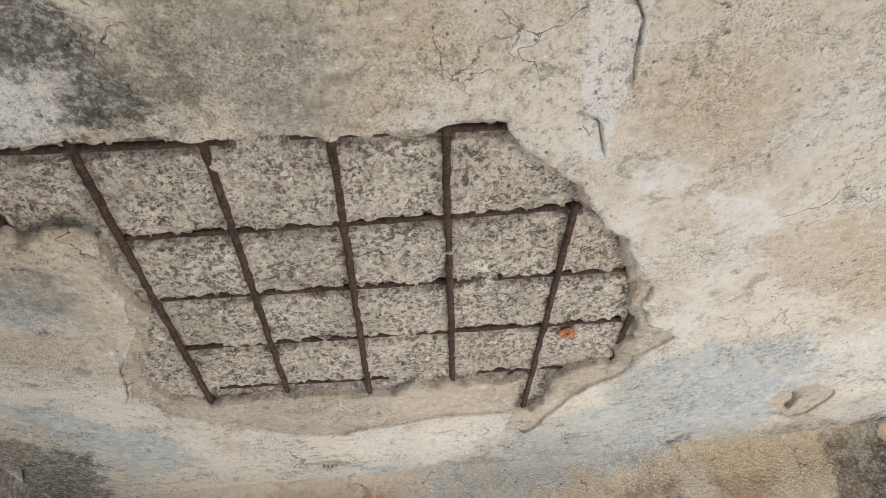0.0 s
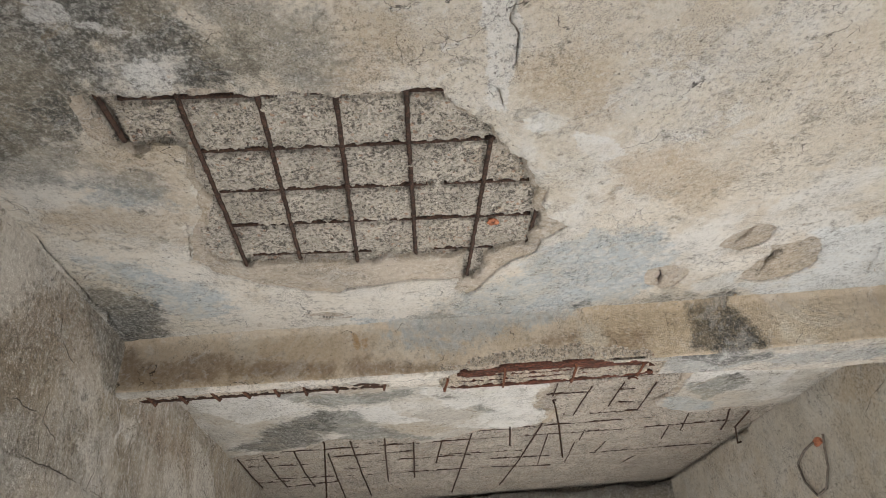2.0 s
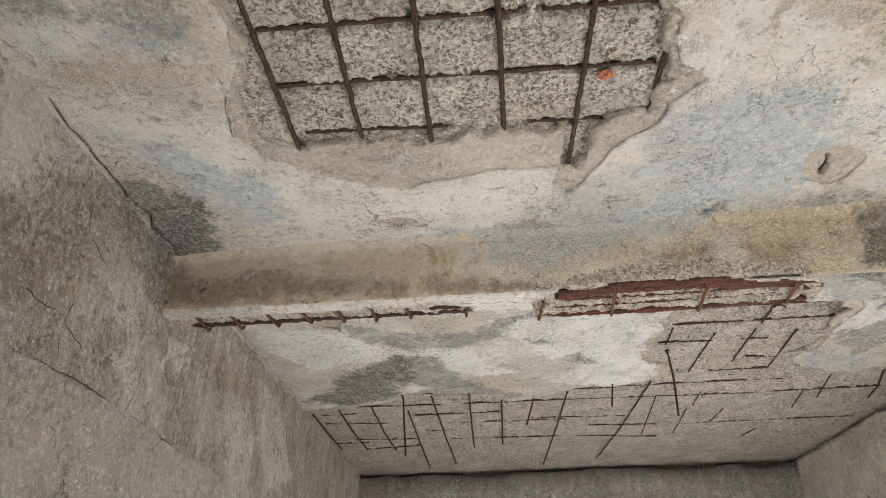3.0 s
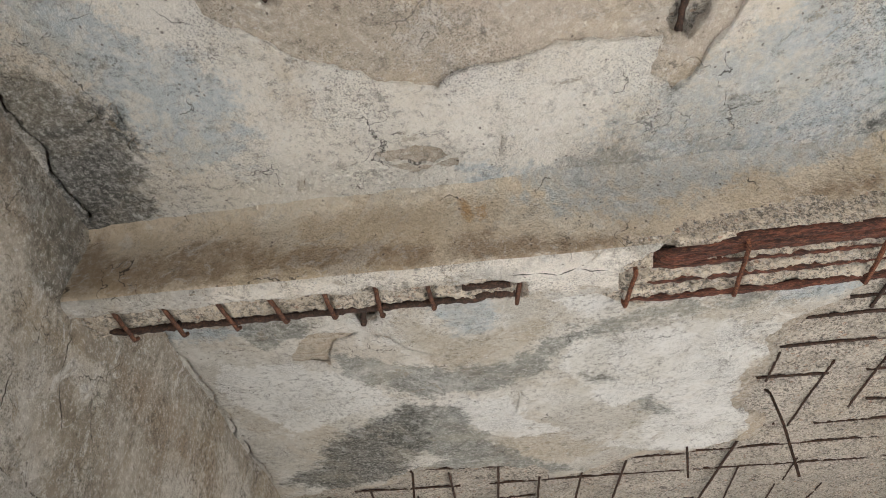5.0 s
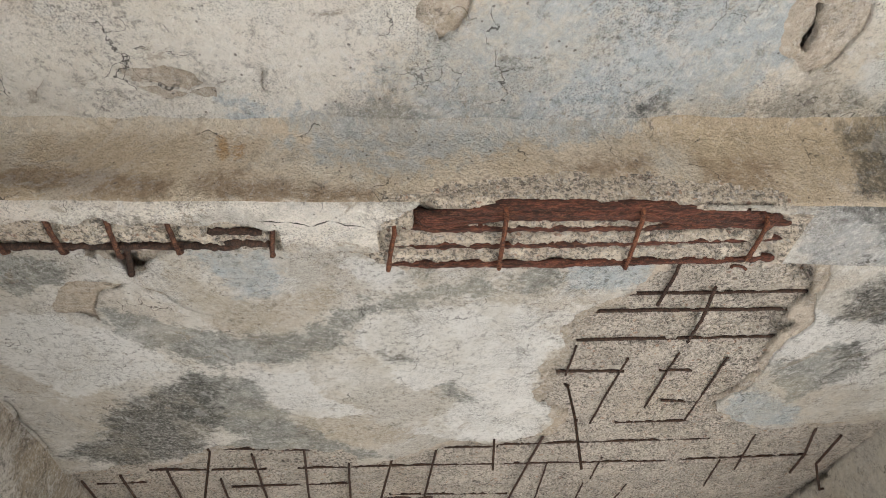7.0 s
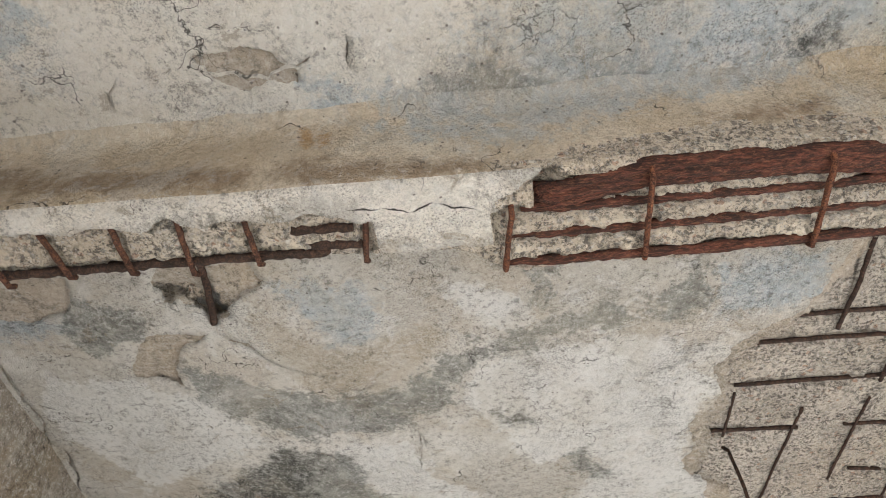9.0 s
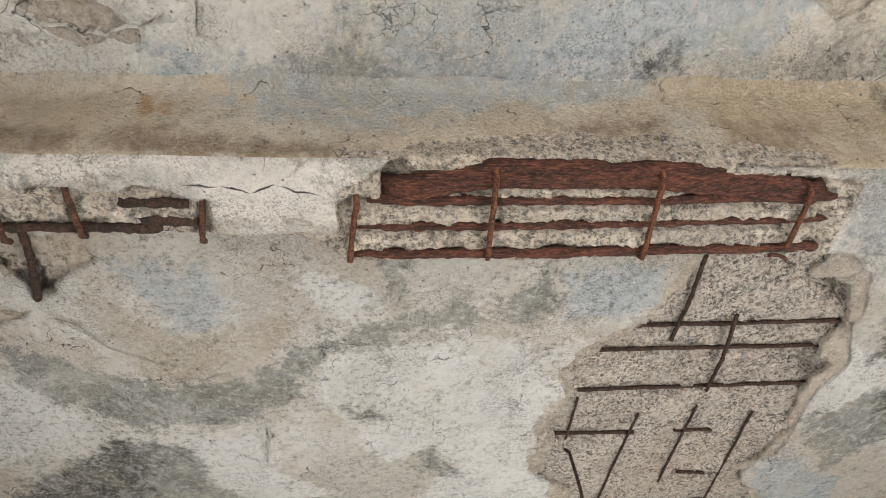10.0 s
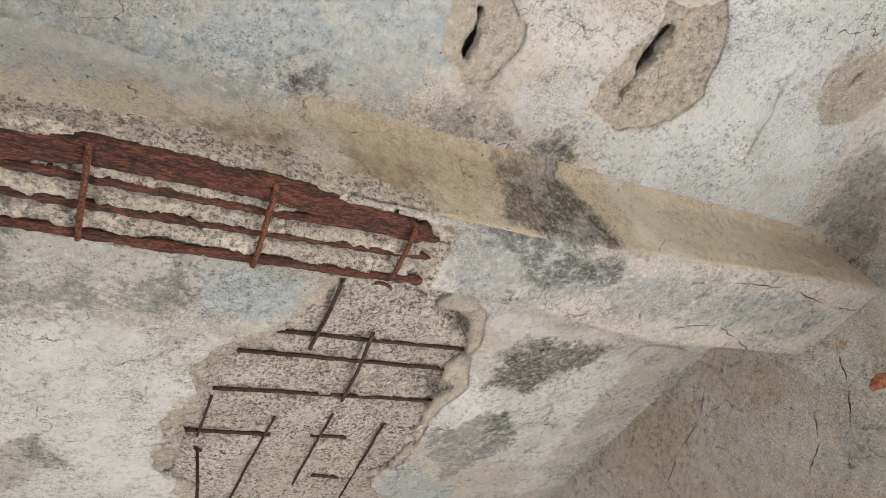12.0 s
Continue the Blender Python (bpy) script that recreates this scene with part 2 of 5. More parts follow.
# Outlines of the stains and runs of the cracks of the front ceiling, in plan.
SOOT_FRONT = [[(-0.381, 1.014), (-0.31, 1.003), (-0.246, 1.022), (-0.198, 1.085), (-0.16, 1.164), (-0.095, 1.213), (-0.107, 1.306), (-0.261, 1.286), (-0.27, 1.228), (-0.353, 1.223), (-0.366, 1.166), (-0.398, 1.128), (-0.427, 1.075)], [(-0.652, 1.184), (-0.455, 1.193), (-0.448, 1.291), (-0.466, 1.337), (-0.581, 1.406), (-0.674, 1.429), (-0.82, 1.423)], [(-0.498, 0.967), (-0.409, 0.969), (-0.364, 0.985), (-0.367, 1.038), (-0.421, 1.064), (-0.479, 1.08), (-0.561, 1.056)], [(-0.929, 2.211), (-0.785, 2.237), (-0.727, 2.293), (-0.746, 2.404), (-0.84, 2.404), (-0.943, 2.385)], [(-0.887, 2.092), (-0.815, 2.097), (-0.819, 2.131), (-0.88, 2.133)], [(0.658, 2.506), (0.692, 2.491), (0.718, 2.516), (0.686, 2.542)]]
SOOT_FRONT_MORE = [[(-0.554, 1.066), (-0.45, 1.086), (-0.4, 1.156), (-0.366, 1.24), (-0.419, 1.289), (-0.452, 1.209), (-0.649, 1.197)], [(-0.879, 2.05), (-0.783, 2.115), (-0.716, 2.195), (-0.75, 2.432), (-0.884, 2.542), (-1.001, 2.523), (-0.945, 2.316)], [(1.125, 2.521), (1.226, 2.495), (1.299, 2.52), (1.297, 2.566), (1.233, 2.581), (1.165, 2.56)]]
SMOKE_FRONT = [[(-0.805, 1.381), (-0.562, 1.402), (-0.543, 1.502), (-0.67, 1.566), (-0.925, 1.545)], [(-0.449, 0.897), (-0.306, 0.916), (-0.181, 0.98), (-0.057, 1.093), (0.065, 1.146), (0.061, 1.265), (0.005, 1.323), (-0.08, 1.31), (-0.151, 1.14), (-0.228, 1.004), (-0.37, 0.995), (-0.498, 0.967)], [(-0.661, 1.491), (-0.558, 1.488), (-0.434, 1.551), (-0.442, 1.663), (-0.557, 1.642), (-0.659, 1.577)], [(0.057, 2.516), (0.229, 2.425), (0.275, 2.492), (0.462, 2.538), (0.589, 2.579), (0.402, 2.606), (0.166, 2.631), (0.052, 2.596)], [(0.56, 2.557), (0.638, 2.554), (0.715, 2.498), (0.739, 2.548), (0.666, 2.588), (0.584, 2.585)], [(0.918, 2.509), (1.024, 2.456), (1.116, 2.516), (1.145, 2.572), (1.022, 2.587), (0.94, 2.567)], [(2.015, 2.4), (2.053, 2.289), (2.533, 2.668), (2.334, 2.655), (2.094, 2.571)]]
BLUE_FRONT = [[(0.264, 2.34), (0.389, 2.286), (0.518, 2.14), (0.688, 1.994), (0.841, 2.015), (0.972, 2.174), (0.947, 2.403), (0.868, 2.549), (0.695, 2.523), (0.489, 2.577), (0.21, 2.626), (0.18, 2.487)], [(0.155, 2.568), (0.166, 2.437), (0.226, 2.365), (0.316, 2.354), (0.417, 2.288), (0.559, 2.299), (0.664, 2.368), (0.669, 2.484), (0.668, 2.558), (0.517, 2.577)], [(-0.63, 1.512), (-0.553, 1.56), (-0.49, 1.617), (-0.462, 1.672), (-0.544, 1.694), (-0.634, 1.628)], [(-0.797, 1.905), (-0.642, 1.977), (-0.588, 2.082), (-0.491, 2.151), (-0.549, 2.374), (-0.697, 2.379), (-0.756, 2.184), (-0.821, 2.039)], [(0.564, 2.537), (0.633, 2.476), (0.733, 2.535), (0.704, 2.577), (0.619, 2.588)]]
BLUE_FRONT_MORE = [[(-0.091, 2.478), (0.056, 2.517), (0.088, 2.564), (-0.068, 2.55), (-0.139, 2.514)]]
TAN_FRONT = [[(-0.502, 1.285), (-0.446, 1.282), (-0.46, 1.381), (-0.507, 1.368), (-0.525, 1.328)], [(-0.554, 1.473), (-0.443, 1.416), (-0.332, 1.459), (-0.394, 1.684), (-0.481, 1.849), (-0.63, 1.816), (-0.829, 1.725), (-0.802, 1.627), (-0.622, 1.665), (-0.514, 1.702), (-0.53, 1.601), (-0.569, 1.53)], [(0.092, 1.134), (0.201, 1.138), (0.235, 1.248), (0.155, 1.319), (0.046, 1.309)], [(0.4, 1.302), (0.525, 1.278), (0.653, 1.355), (0.667, 1.502), (0.546, 1.483), (0.425, 1.397)], [(0.619, 1.587), (0.844, 1.645), (1.042, 1.786), (1.018, 1.983), (0.746, 1.805)], [(0.763, 2.55), (0.808, 2.509), (0.885, 2.482), (0.935, 2.568), (0.844, 2.585)], [(0.161, 2.407), (0.21, 2.365), (0.247, 2.459), (0.209, 2.537), (0.152, 2.471)]]
MILK_FRONT = [[(0.355, 1.082), (0.413, 1.117), (0.438, 1.22), (0.426, 1.331), (0.412, 1.459), (0.368, 1.422), (0.378, 1.289), (0.359, 1.192)], [(-0.346, 1.207), (-0.294, 1.199), (-0.274, 1.258), (-0.296, 1.294), (-0.36, 1.279), (-0.365, 1.242)], [(-0.61, 1.034), (-0.554, 1.083), (-0.54, 1.141), (-0.594, 1.143), (-0.656, 1.098)], [(-0.442, 1.045), (-0.396, 1.059), (-0.4, 1.097), (-0.458, 1.09)], [(-0.401, 1.095), (-0.34, 1.121), (-0.271, 1.149), (-0.276, 1.158), (-0.346, 1.131), (-0.405, 1.103)], [(0.266, 1.222), (0.312, 1.23), (0.292, 1.283), (0.269, 1.27)], [(0.565, 1.528), (0.65, 1.561), (0.727, 1.648), (0.651, 1.669), (0.587, 1.61)], [(0.441, 1.474), (0.493, 1.458), (0.56, 1.486), (0.537, 1.523), (0.463, 1.52)]]
CHALK_FRONT = [[(-0.334, 2.164), (-0.089, 2.267), (0.242, 2.208), (0.274, 2.341), (0.163, 2.507), (-0.186, 2.567), (-0.443, 2.403)], [(-0.953, 1.794), (-0.716, 1.82), (-0.521, 1.915), (-0.522, 2.018), (-0.404, 2.147), (-0.441, 2.295), (-0.581, 2.214), (-0.738, 2.047), (-0.927, 1.924)]]
ICE_FRONT = [[(1.072, 2.419), (1.217, 2.357), (1.257, 2.426), (1.345, 2.455), (1.474, 2.399), (1.494, 2.303), (1.452, 2.202), (1.382, 2.123), (1.752, 2.005), (1.878, 2.102), (1.747, 2.182), (1.794, 2.293), (1.93, 2.307), (1.983, 2.39), (2.011, 2.577), (1.785, 2.579), (1.39, 2.592), (1.308, 2.507), (1.24, 2.495), (1.12, 2.498)]]
# pale plaster; the first outline also paints in light lost near the beam
CHALK_LIGHT_FRONT = [[(-0.602, 2.253), (0.184, 2.339), (0.195, 2.427), (0.15, 2.529), (-0.006, 2.536), (-0.139, 2.514), (-0.401, 2.508), (-0.751, 2.487)], [(-0.29, 2.356), (-0.088, 2.32), (0.028, 2.352), (-0.043, 2.434), (-0.118, 2.434), (-0.091, 2.478), (-0.142, 2.524), (-0.281, 2.518), (-0.394, 2.492), (-0.305, 2.42)], [(1.026, 2.329), (1.102, 2.263), (1.255, 2.227), (1.274, 2.29), (1.175, 2.342), (1.061, 2.363)]]
RUST_FRONT = [[(-0.15, 2.534), (-0.128, 2.529), (-0.107, 2.535), (-0.114, 2.552), (-0.14, 2.556), (-0.153, 2.547)], [(-0.276, 1.241), (-0.266, 1.246), (-0.273, 1.262), (-0.282, 1.26)], [(1.27, 2.545), (1.284, 2.539), (1.293, 2.554), (1.278, 2.558)]]
CRACKS_FRONT = [[(0.434, 1.117), (0.413, 1.197), (0.43, 1.251), (0.428, 1.328)], [(0.362, 1.348), (0.39, 1.372), (0.409, 1.444)], [(0.768, 1.153), (0.789, 1.145), (0.833, 1.153)], [(-0.915, 1.998), (-0.927, 2.139), (-0.956, 2.283), (-0.981, 2.45)], [(-0.825, 2.215), (-0.718, 2.177), (-0.751, 2.289), (-0.716, 2.343)], [(-0.448, 1.757), (-0.488, 1.878), (-0.528, 1.975)], [(0.557, 2.078), (0.639, 2.113), (0.686, 2.092)], [(1.657, 2.231), (1.675, 2.302), (1.704, 2.407), (1.766, 2.474)], [(1.594, 2.497), (1.673, 2.454), (1.743, 2.449)], [(1.969, 2.359), (2.02, 2.339), (2.0, 2.286), (1.992, 2.241)], [(1.457, 2.482), (1.459, 2.452)]]
CRACKS_FRONT_MORE = [[(-0.302, 2.387), (-0.269, 2.427), (-0.207, 2.443), (-0.137, 2.434), (-0.074, 2.407)], [(-0.024, 2.39), (-0.03, 2.461)], [(-0.004, 2.526), (0.049, 2.501)], [(-0.412, 2.407), (-0.453, 2.474)]]

# Outlines of the stains and runs of the cracks of the rear ceiling, in plan.
SMOKE_REAR = [[(-0.762, 2.877), (-0.646, 2.934), (-0.653, 3.025), (-0.77, 3.054), (-0.81, 2.969)], [(-0.601, 3.151), (-0.428, 3.182), (-0.392, 3.251), (-0.289, 3.297), (-0.137, 3.252), (-0.017, 3.188), (0.147, 3.119), (0.323, 3.076), (0.491, 3.069), (0.557, 3.027), (0.624, 3.094), (0.521, 3.141), (0.298, 3.14), (0.072, 3.229), (0.019, 3.332), (-0.171, 3.435), (-0.39, 3.462), (-0.488, 3.375), (-0.573, 3.269)], [(0.207, 2.908), (0.276, 2.928), (0.276, 3.101), (0.221, 3.011)], [(0.55, 2.962), (0.584, 2.947), (0.587, 3.064), (0.555, 3.06)], [(-0.464, 3.464), (-0.315, 3.555), (-0.229, 3.819), (-0.013, 4.137), (-0.312, 4.115), (-0.471, 3.88), (-0.595, 3.768)], [(0.265, 3.624), (0.326, 3.611), (0.398, 3.723), (0.359, 3.764)]]
SMOKE_REAR_MORE = [[(-0.678, 4.072), (-0.324, 3.963), (-0.096, 4.055), (0.074, 4.199), (-0.108, 4.228), (-0.418, 4.145)], [(1.376, 3.579), (1.522, 3.467), (1.667, 3.508), (1.693, 3.64), (1.585, 3.78), (1.53, 3.852)]]
DARK_REAR = [[(-0.669, 3.571), (-0.455, 3.494), (-0.395, 3.624), (-0.484, 3.784), (-0.56, 4.03), (-0.793, 4.124), (-1.037, 4.075), (-0.871, 3.83), (-0.755, 3.702)], [(0.138, 3.411), (0.212, 3.41), (0.212, 3.473), (0.14, 3.47)], [(-1.138, 4.054), (-0.947, 3.913), (-0.772, 3.998), (-0.692, 4.129), (-0.898, 4.188)], [(1.435, 3.21), (1.529, 3.106), (1.703, 3.072), (1.783, 3.124), (1.67, 3.215), (1.613, 3.33), (1.448, 3.319)], [(1.59, 3.479), (1.649, 3.493), (1.68, 3.606), (1.587, 3.558)]]
BLUE_REAR = [[(-0.317, 2.905), (-0.085, 2.904), (-0.101, 2.999), (-0.159, 3.087), (-0.236, 3.078), (-0.282, 2.96)], [(0.61, 2.992), (0.826, 2.967), (0.837, 3.06), (0.761, 3.137), (0.64, 3.122)], [(1.31, 3.962), (1.325, 3.748), (1.408, 3.759), (1.608, 3.932), (1.639, 4.056), (1.334, 4.033)], [(-0.968, 2.827), (-0.865, 2.873), (-0.801, 2.951), (-0.881, 2.998), (-1.041, 2.941)], [(1.004, 3.047), (1.042, 3.012), (1.18, 3.022), (1.223, 3.087), (1.12, 3.104), (1.029, 3.099)]]
MILK_REAR = [[(0.087, 3.214), (0.207, 3.184), (0.374, 3.168), (0.524, 3.167), (0.585, 3.268), (0.681, 3.385), (0.605, 3.445), (0.596, 3.702), (0.692, 3.8), (0.696, 3.959), (0.429, 3.931), (0.405, 3.71), (0.311, 3.615), (0.218, 3.666), (0.071, 3.413), (0.043, 3.312)], [(0.04, 2.948), (0.158, 2.959), (0.216, 3.037), (0.254, 3.104), (0.147, 3.111), (0.07, 3.019)], [(-0.938, 3.102), (-0.748, 3.16), (-0.621, 3.241), (-0.531, 3.321), (-0.515, 3.469), (-0.661, 3.513), (-0.877, 3.637), (-1.002, 3.368), (-1.002, 3.22)], [(-0.303, 3.489), (-0.134, 3.508), (-0.097, 3.661), (0.045, 3.811), (-0.114, 3.836), (-0.26, 3.769), (-0.329, 3.632)], [(0.357, 3.717), (0.626, 3.665), (0.668, 4.049), (0.384, 4.116), (0.205, 3.98)]]
MILK_REAR_MORE = [[(1.371, 3.267), (1.536, 3.335), (1.67, 3.215), (1.787, 3.137), (1.874, 3.169), (1.895, 3.403), (1.896, 3.674), (1.767, 3.784), (1.558, 3.675), (1.363, 3.548), (1.301, 3.462)]]
TAN_REAR = [[(-0.378, 2.923), (-0.281, 3.05), (-0.243, 3.135), (-0.111, 3.108), (0.014, 3.048), (0.015, 3.165), (-0.103, 3.213), (-0.304, 3.3), (-0.339, 3.165), (-0.401, 3.097)], [(-0.267, 3.814), (0.006, 3.806), (0.205, 4.007), (0.031, 4.116), (-0.175, 4.027)], [(0.621, 3.444), (0.689, 3.422), (0.729, 3.64), (0.639, 3.625)]]
CRACKS_REAR = [[(-0.415, 3.095), (-0.365, 3.158), (-0.289, 3.213)], [(-0.107, 3.413), (-0.082, 3.544)], [(-0.209, 3.558), (-0.099, 3.661)], [(0.532, 3.256), (0.604, 3.221)], [(-0.25, 3.256), (-0.137, 3.252)], [(-0.495, 3.499), (-0.345, 3.529), (-0.272, 3.636)], [(1.851, 3.233), (1.886, 3.092), (2.063, 3.1)], [(2.086, 3.956), (2.068, 3.712), (2.072, 3.495)], [(1.709, 3.081), (1.689, 3.213), (1.688, 3.39)], [(1.435, 3.21), (1.534, 3.15), (1.69, 3.083)], [(2.068, 3.151), (2.131, 3.295), (2.127, 3.459)], [(1.333, 3.475), (1.443, 3.342), (1.599, 3.303)], [(1.58, 3.688), (1.686, 3.5), (1.809, 3.475)], [(-0.109, 3.432), (-0.082, 3.506), (-0.125, 3.658)], [(0.466, 3.32), (0.605, 3.239)]]

# Outlines of the stains and runs of the cracks of the beam's face, along it and up.
# the outlines at the left end paint corner shadow along with brown stain
BROWN_FACE = [[(-0.657, 2.686), (-0.516, 2.695), (-0.368, 2.685), (-0.176, 2.662), (-0.051, 2.664), (0.091, 2.633), (0.176, 2.638), (0.175, 2.61), (0.006, 2.612), (-0.167, 2.614), (-0.391, 2.622), (-0.62, 2.622)], [(-0.97, 2.712), (-0.782, 2.719), (-0.601, 2.747), (-0.485, 2.697), (-0.512, 2.62), (-0.945, 2.618)], [(0.763, 2.716), (0.865, 2.75), (0.969, 2.713), (0.928, 2.612), (0.79, 2.594)], [(0.493, 2.687), (0.633, 2.729), (0.695, 2.715), (0.674, 2.676), (0.523, 2.657), (0.467, 2.641)], [(-1.001, 2.79), (-0.914, 2.794), (-0.854, 2.622), (-0.961, 2.609)]]
PALE_FACE = [[(-0.75, 2.83), (-0.05, 2.83), (-0.02, 2.768), (-0.4, 2.772), (-0.75, 2.785)], [(-0.593, 2.792), (-0.517, 2.81), (-0.489, 2.7), (-0.563, 2.692)], [(-0.059, 2.74), (0.054, 2.733), (0.144, 2.688), (0.177, 2.646), (0.056, 2.667), (-0.045, 2.695)], [(0.703, 2.739), (0.765, 2.748), (0.794, 2.672), (0.77, 2.657), (0.716, 2.692)], [(1.42, 2.733), (1.463, 2.691), (1.544, 2.607), (1.633, 2.569), (1.555, 2.574), (1.419, 2.634)]]
BLUE_FACE = [[(-0.05, 2.83), (0.72, 2.83), (0.66, 2.772), (0.42, 2.745), (0.25, 2.70), (0.05, 2.745)], [(-0.063, 2.777), (0.183, 2.741), (0.312, 2.699), (0.264, 2.666), (0.145, 2.704), (-0.002, 2.738)]]
BARE_FACE = [[(0.244, 2.577), (0.311, 2.63), (0.399, 2.654), (0.527, 2.675), (0.623, 2.66), (0.744, 2.663), (0.781, 2.594), (0.72, 2.576), (0.423, 2.583)]]
SOOT_FACE = [[(1.104, 2.787), (1.234, 2.802), (1.325, 2.727), (1.361, 2.67), (1.363, 2.61), (1.215, 2.585), (1.137, 2.625), (1.091, 2.641)]]
RUST_FACE = [[(-0.136, 2.775), (-0.121, 2.773), (-0.108, 2.721), (-0.119, 2.712)], [(-0.098, 2.746), (-0.075, 2.755), (-0.08, 2.717), (-0.094, 2.709)]]
CRACKS_FACE = [[(0.531, 2.665), (0.548, 2.647), (0.571, 2.607)], [(0.41, 2.606), (0.426, 2.648), (0.463, 2.678)], [(0.776, 2.661), (0.808, 2.63), (0.826, 2.581)], [(1.82, 2.592), (1.939, 2.584), (2.009, 2.613)]]

# Outlines of the stains and runs of the cracks of the beam's underside, in plan.
PALE_UNDER = [[(-0.628, 2.5), (-0.378, 2.515), (-0.075, 2.529), (0.008, 2.542), (-0.004, 2.556), (-0.118, 2.563), (-0.269, 2.582), (-0.402, 2.566), (-0.658, 2.546)], [(-0.004, 2.556), (0.091, 2.547), (0.19, 2.57), (0.217, 2.604), (0.195, 2.628), (0.148, 2.668), (0.058, 2.668), (-0.02, 2.641)]]
GREY_UNDER = [[(0.962, 2.612), (1.085, 2.594), (1.221, 2.611), (1.391, 2.635), (1.483, 2.678), (1.376, 2.747), (1.187, 2.792), (1.054, 2.786)], [(1.271, 2.695), (1.543, 2.651), (2.151, 2.677), (2.06, 2.8), (1.635, 2.767), (1.452, 2.792)]]
SOOT_UNDER = [[(1.064, 2.598), (1.213, 2.598), (1.396, 2.642), (1.438, 2.703), (1.229, 2.719), (1.112, 2.646)]]
CRACKS_UNDER = [[(1.623, 2.809), (1.769, 2.774), (1.879, 2.821), (1.974, 2.868)], [(1.692, 2.645), (1.892, 2.636), (2.053, 2.669), (2.216, 2.673)], [(-0.053, 2.587), (-0.001, 2.59), (0.049, 2.606), (0.085, 2.596), (0.156, 2.619)]]

# Outlines of the stains and runs of the cracks of the left wall, along it and up.
PALE_LEFT = [[(1.622, 2.828), (1.745, 2.884), (1.908, 2.856), (2.073, 2.837), (1.988, 2.766), (1.847, 2.689), (1.84, 2.602), (1.74, 2.517)], [(2.295, 2.376), (2.362, 2.504), (2.476, 2.448), (2.583, 2.462), (2.684, 2.314), (2.474, 2.25)], [(3.454, 2.721), (3.772, 2.697), (4.141, 2.422), (3.761, 2.302), (3.533, 2.475)], [(1.622, 2.789), (1.759, 2.879), (1.956, 2.785), (1.879, 2.691), (1.78, 2.711), (1.709, 2.621)], [(2.36, 2.395), (2.527, 2.493), (2.623, 2.382), (2.516, 2.217), (2.401, 2.249)], [(3.092, 2.575), (3.354, 2.612), (3.523, 2.415), (3.464, 2.216), (3.276, 2.186)], [(2.589, 2.536), (2.694, 2.599), (2.81, 2.461), (2.681, 2.437)], [(2.125, 2.701), (2.348, 2.652), (2.377, 2.436), (2.233, 2.494)]]
BROWN_LEFT = [[(1.896, 2.704), (2.139, 2.771), (2.359, 2.678), (2.211, 2.564), (2.027, 2.594)], [(2.735, 2.616), (3.036, 2.692), (3.591, 2.634), (3.556, 2.522), (3.005, 2.502)], [(1.753, 2.538), (1.88, 2.643), (2.032, 2.533), (1.942, 2.397), (1.828, 2.393)], [(1.861, 2.663), (2.025, 2.759), (2.2, 2.701), (2.158, 2.57), (1.915, 2.56)]]
# shade of the corner under ceiling and beam, painted into the wall colour
CORNER_SHADE_LEFT = [[(2.158, 2.766), (2.232, 2.786), (2.454, 2.811), (2.532, 2.609), (2.403, 2.587), (2.307, 2.706)]]
CRACKS_LEFT = [[(0.9, 2.285), (1.5, 2.281), (1.95, 2.277), (2.4, 2.272), (2.9, 2.245), (3.4, 2.22)], [(2.096, 2.458), (2.067, 2.37), (2.083, 2.292)], [(2.659, 2.393), (2.577, 2.475), (2.565, 2.584)], [(2.401, 2.249), (2.452, 2.345), (2.447, 2.427)], [(3.725, 2.54), (3.947, 2.485), (3.991, 2.386)], [(2.04, 2.731), (2.058, 2.631), (2.187, 2.583)], [(1.877, 2.39), (2.057, 2.397), (2.178, 2.341)]]

# Outlines of the stains and the dark corner, and runs of the cracks of the right wall, along it and up.
PALE_RIGHT = [[(2.87, 2.588), (2.792, 2.584), (2.714, 2.521), (2.702, 2.458), (2.755, 2.395), (2.811, 2.47), (2.892, 2.51)]]
TAN_RIGHT = [[(3.46, 2.824), (3.267, 2.758), (3.217, 2.68), (3.374, 2.577), (3.635, 2.667)], [(3.132, 2.791), (2.977, 2.671), (2.953, 2.535), (3.138, 2.586)]]
BLUE_RIGHT = [[(2.994, 2.386), (2.866, 2.405), (2.795, 2.349), (2.893, 2.234), (2.988, 2.302)]]
DARK_RIGHT = [[(2.523, 2.815), (2.44, 2.764), (2.555, 2.63), (2.62, 2.611), (2.612, 2.708)]]
RUST_RIGHT = [[(2.771, 2.586), (2.732, 2.564), (2.746, 2.537), (2.777, 2.556)]]
CRACKS_RIGHT = [[(3.473, 2.556), (3.372, 2.616), (3.237, 2.652), (3.177, 2.715)], [(2.92, 2.476), (2.963, 2.401), (3.053, 2.339)], [(2.778, 2.554), (2.811, 2.47), (2.872, 2.376)]]


ASH = (0.21, 0.205, 0.185)
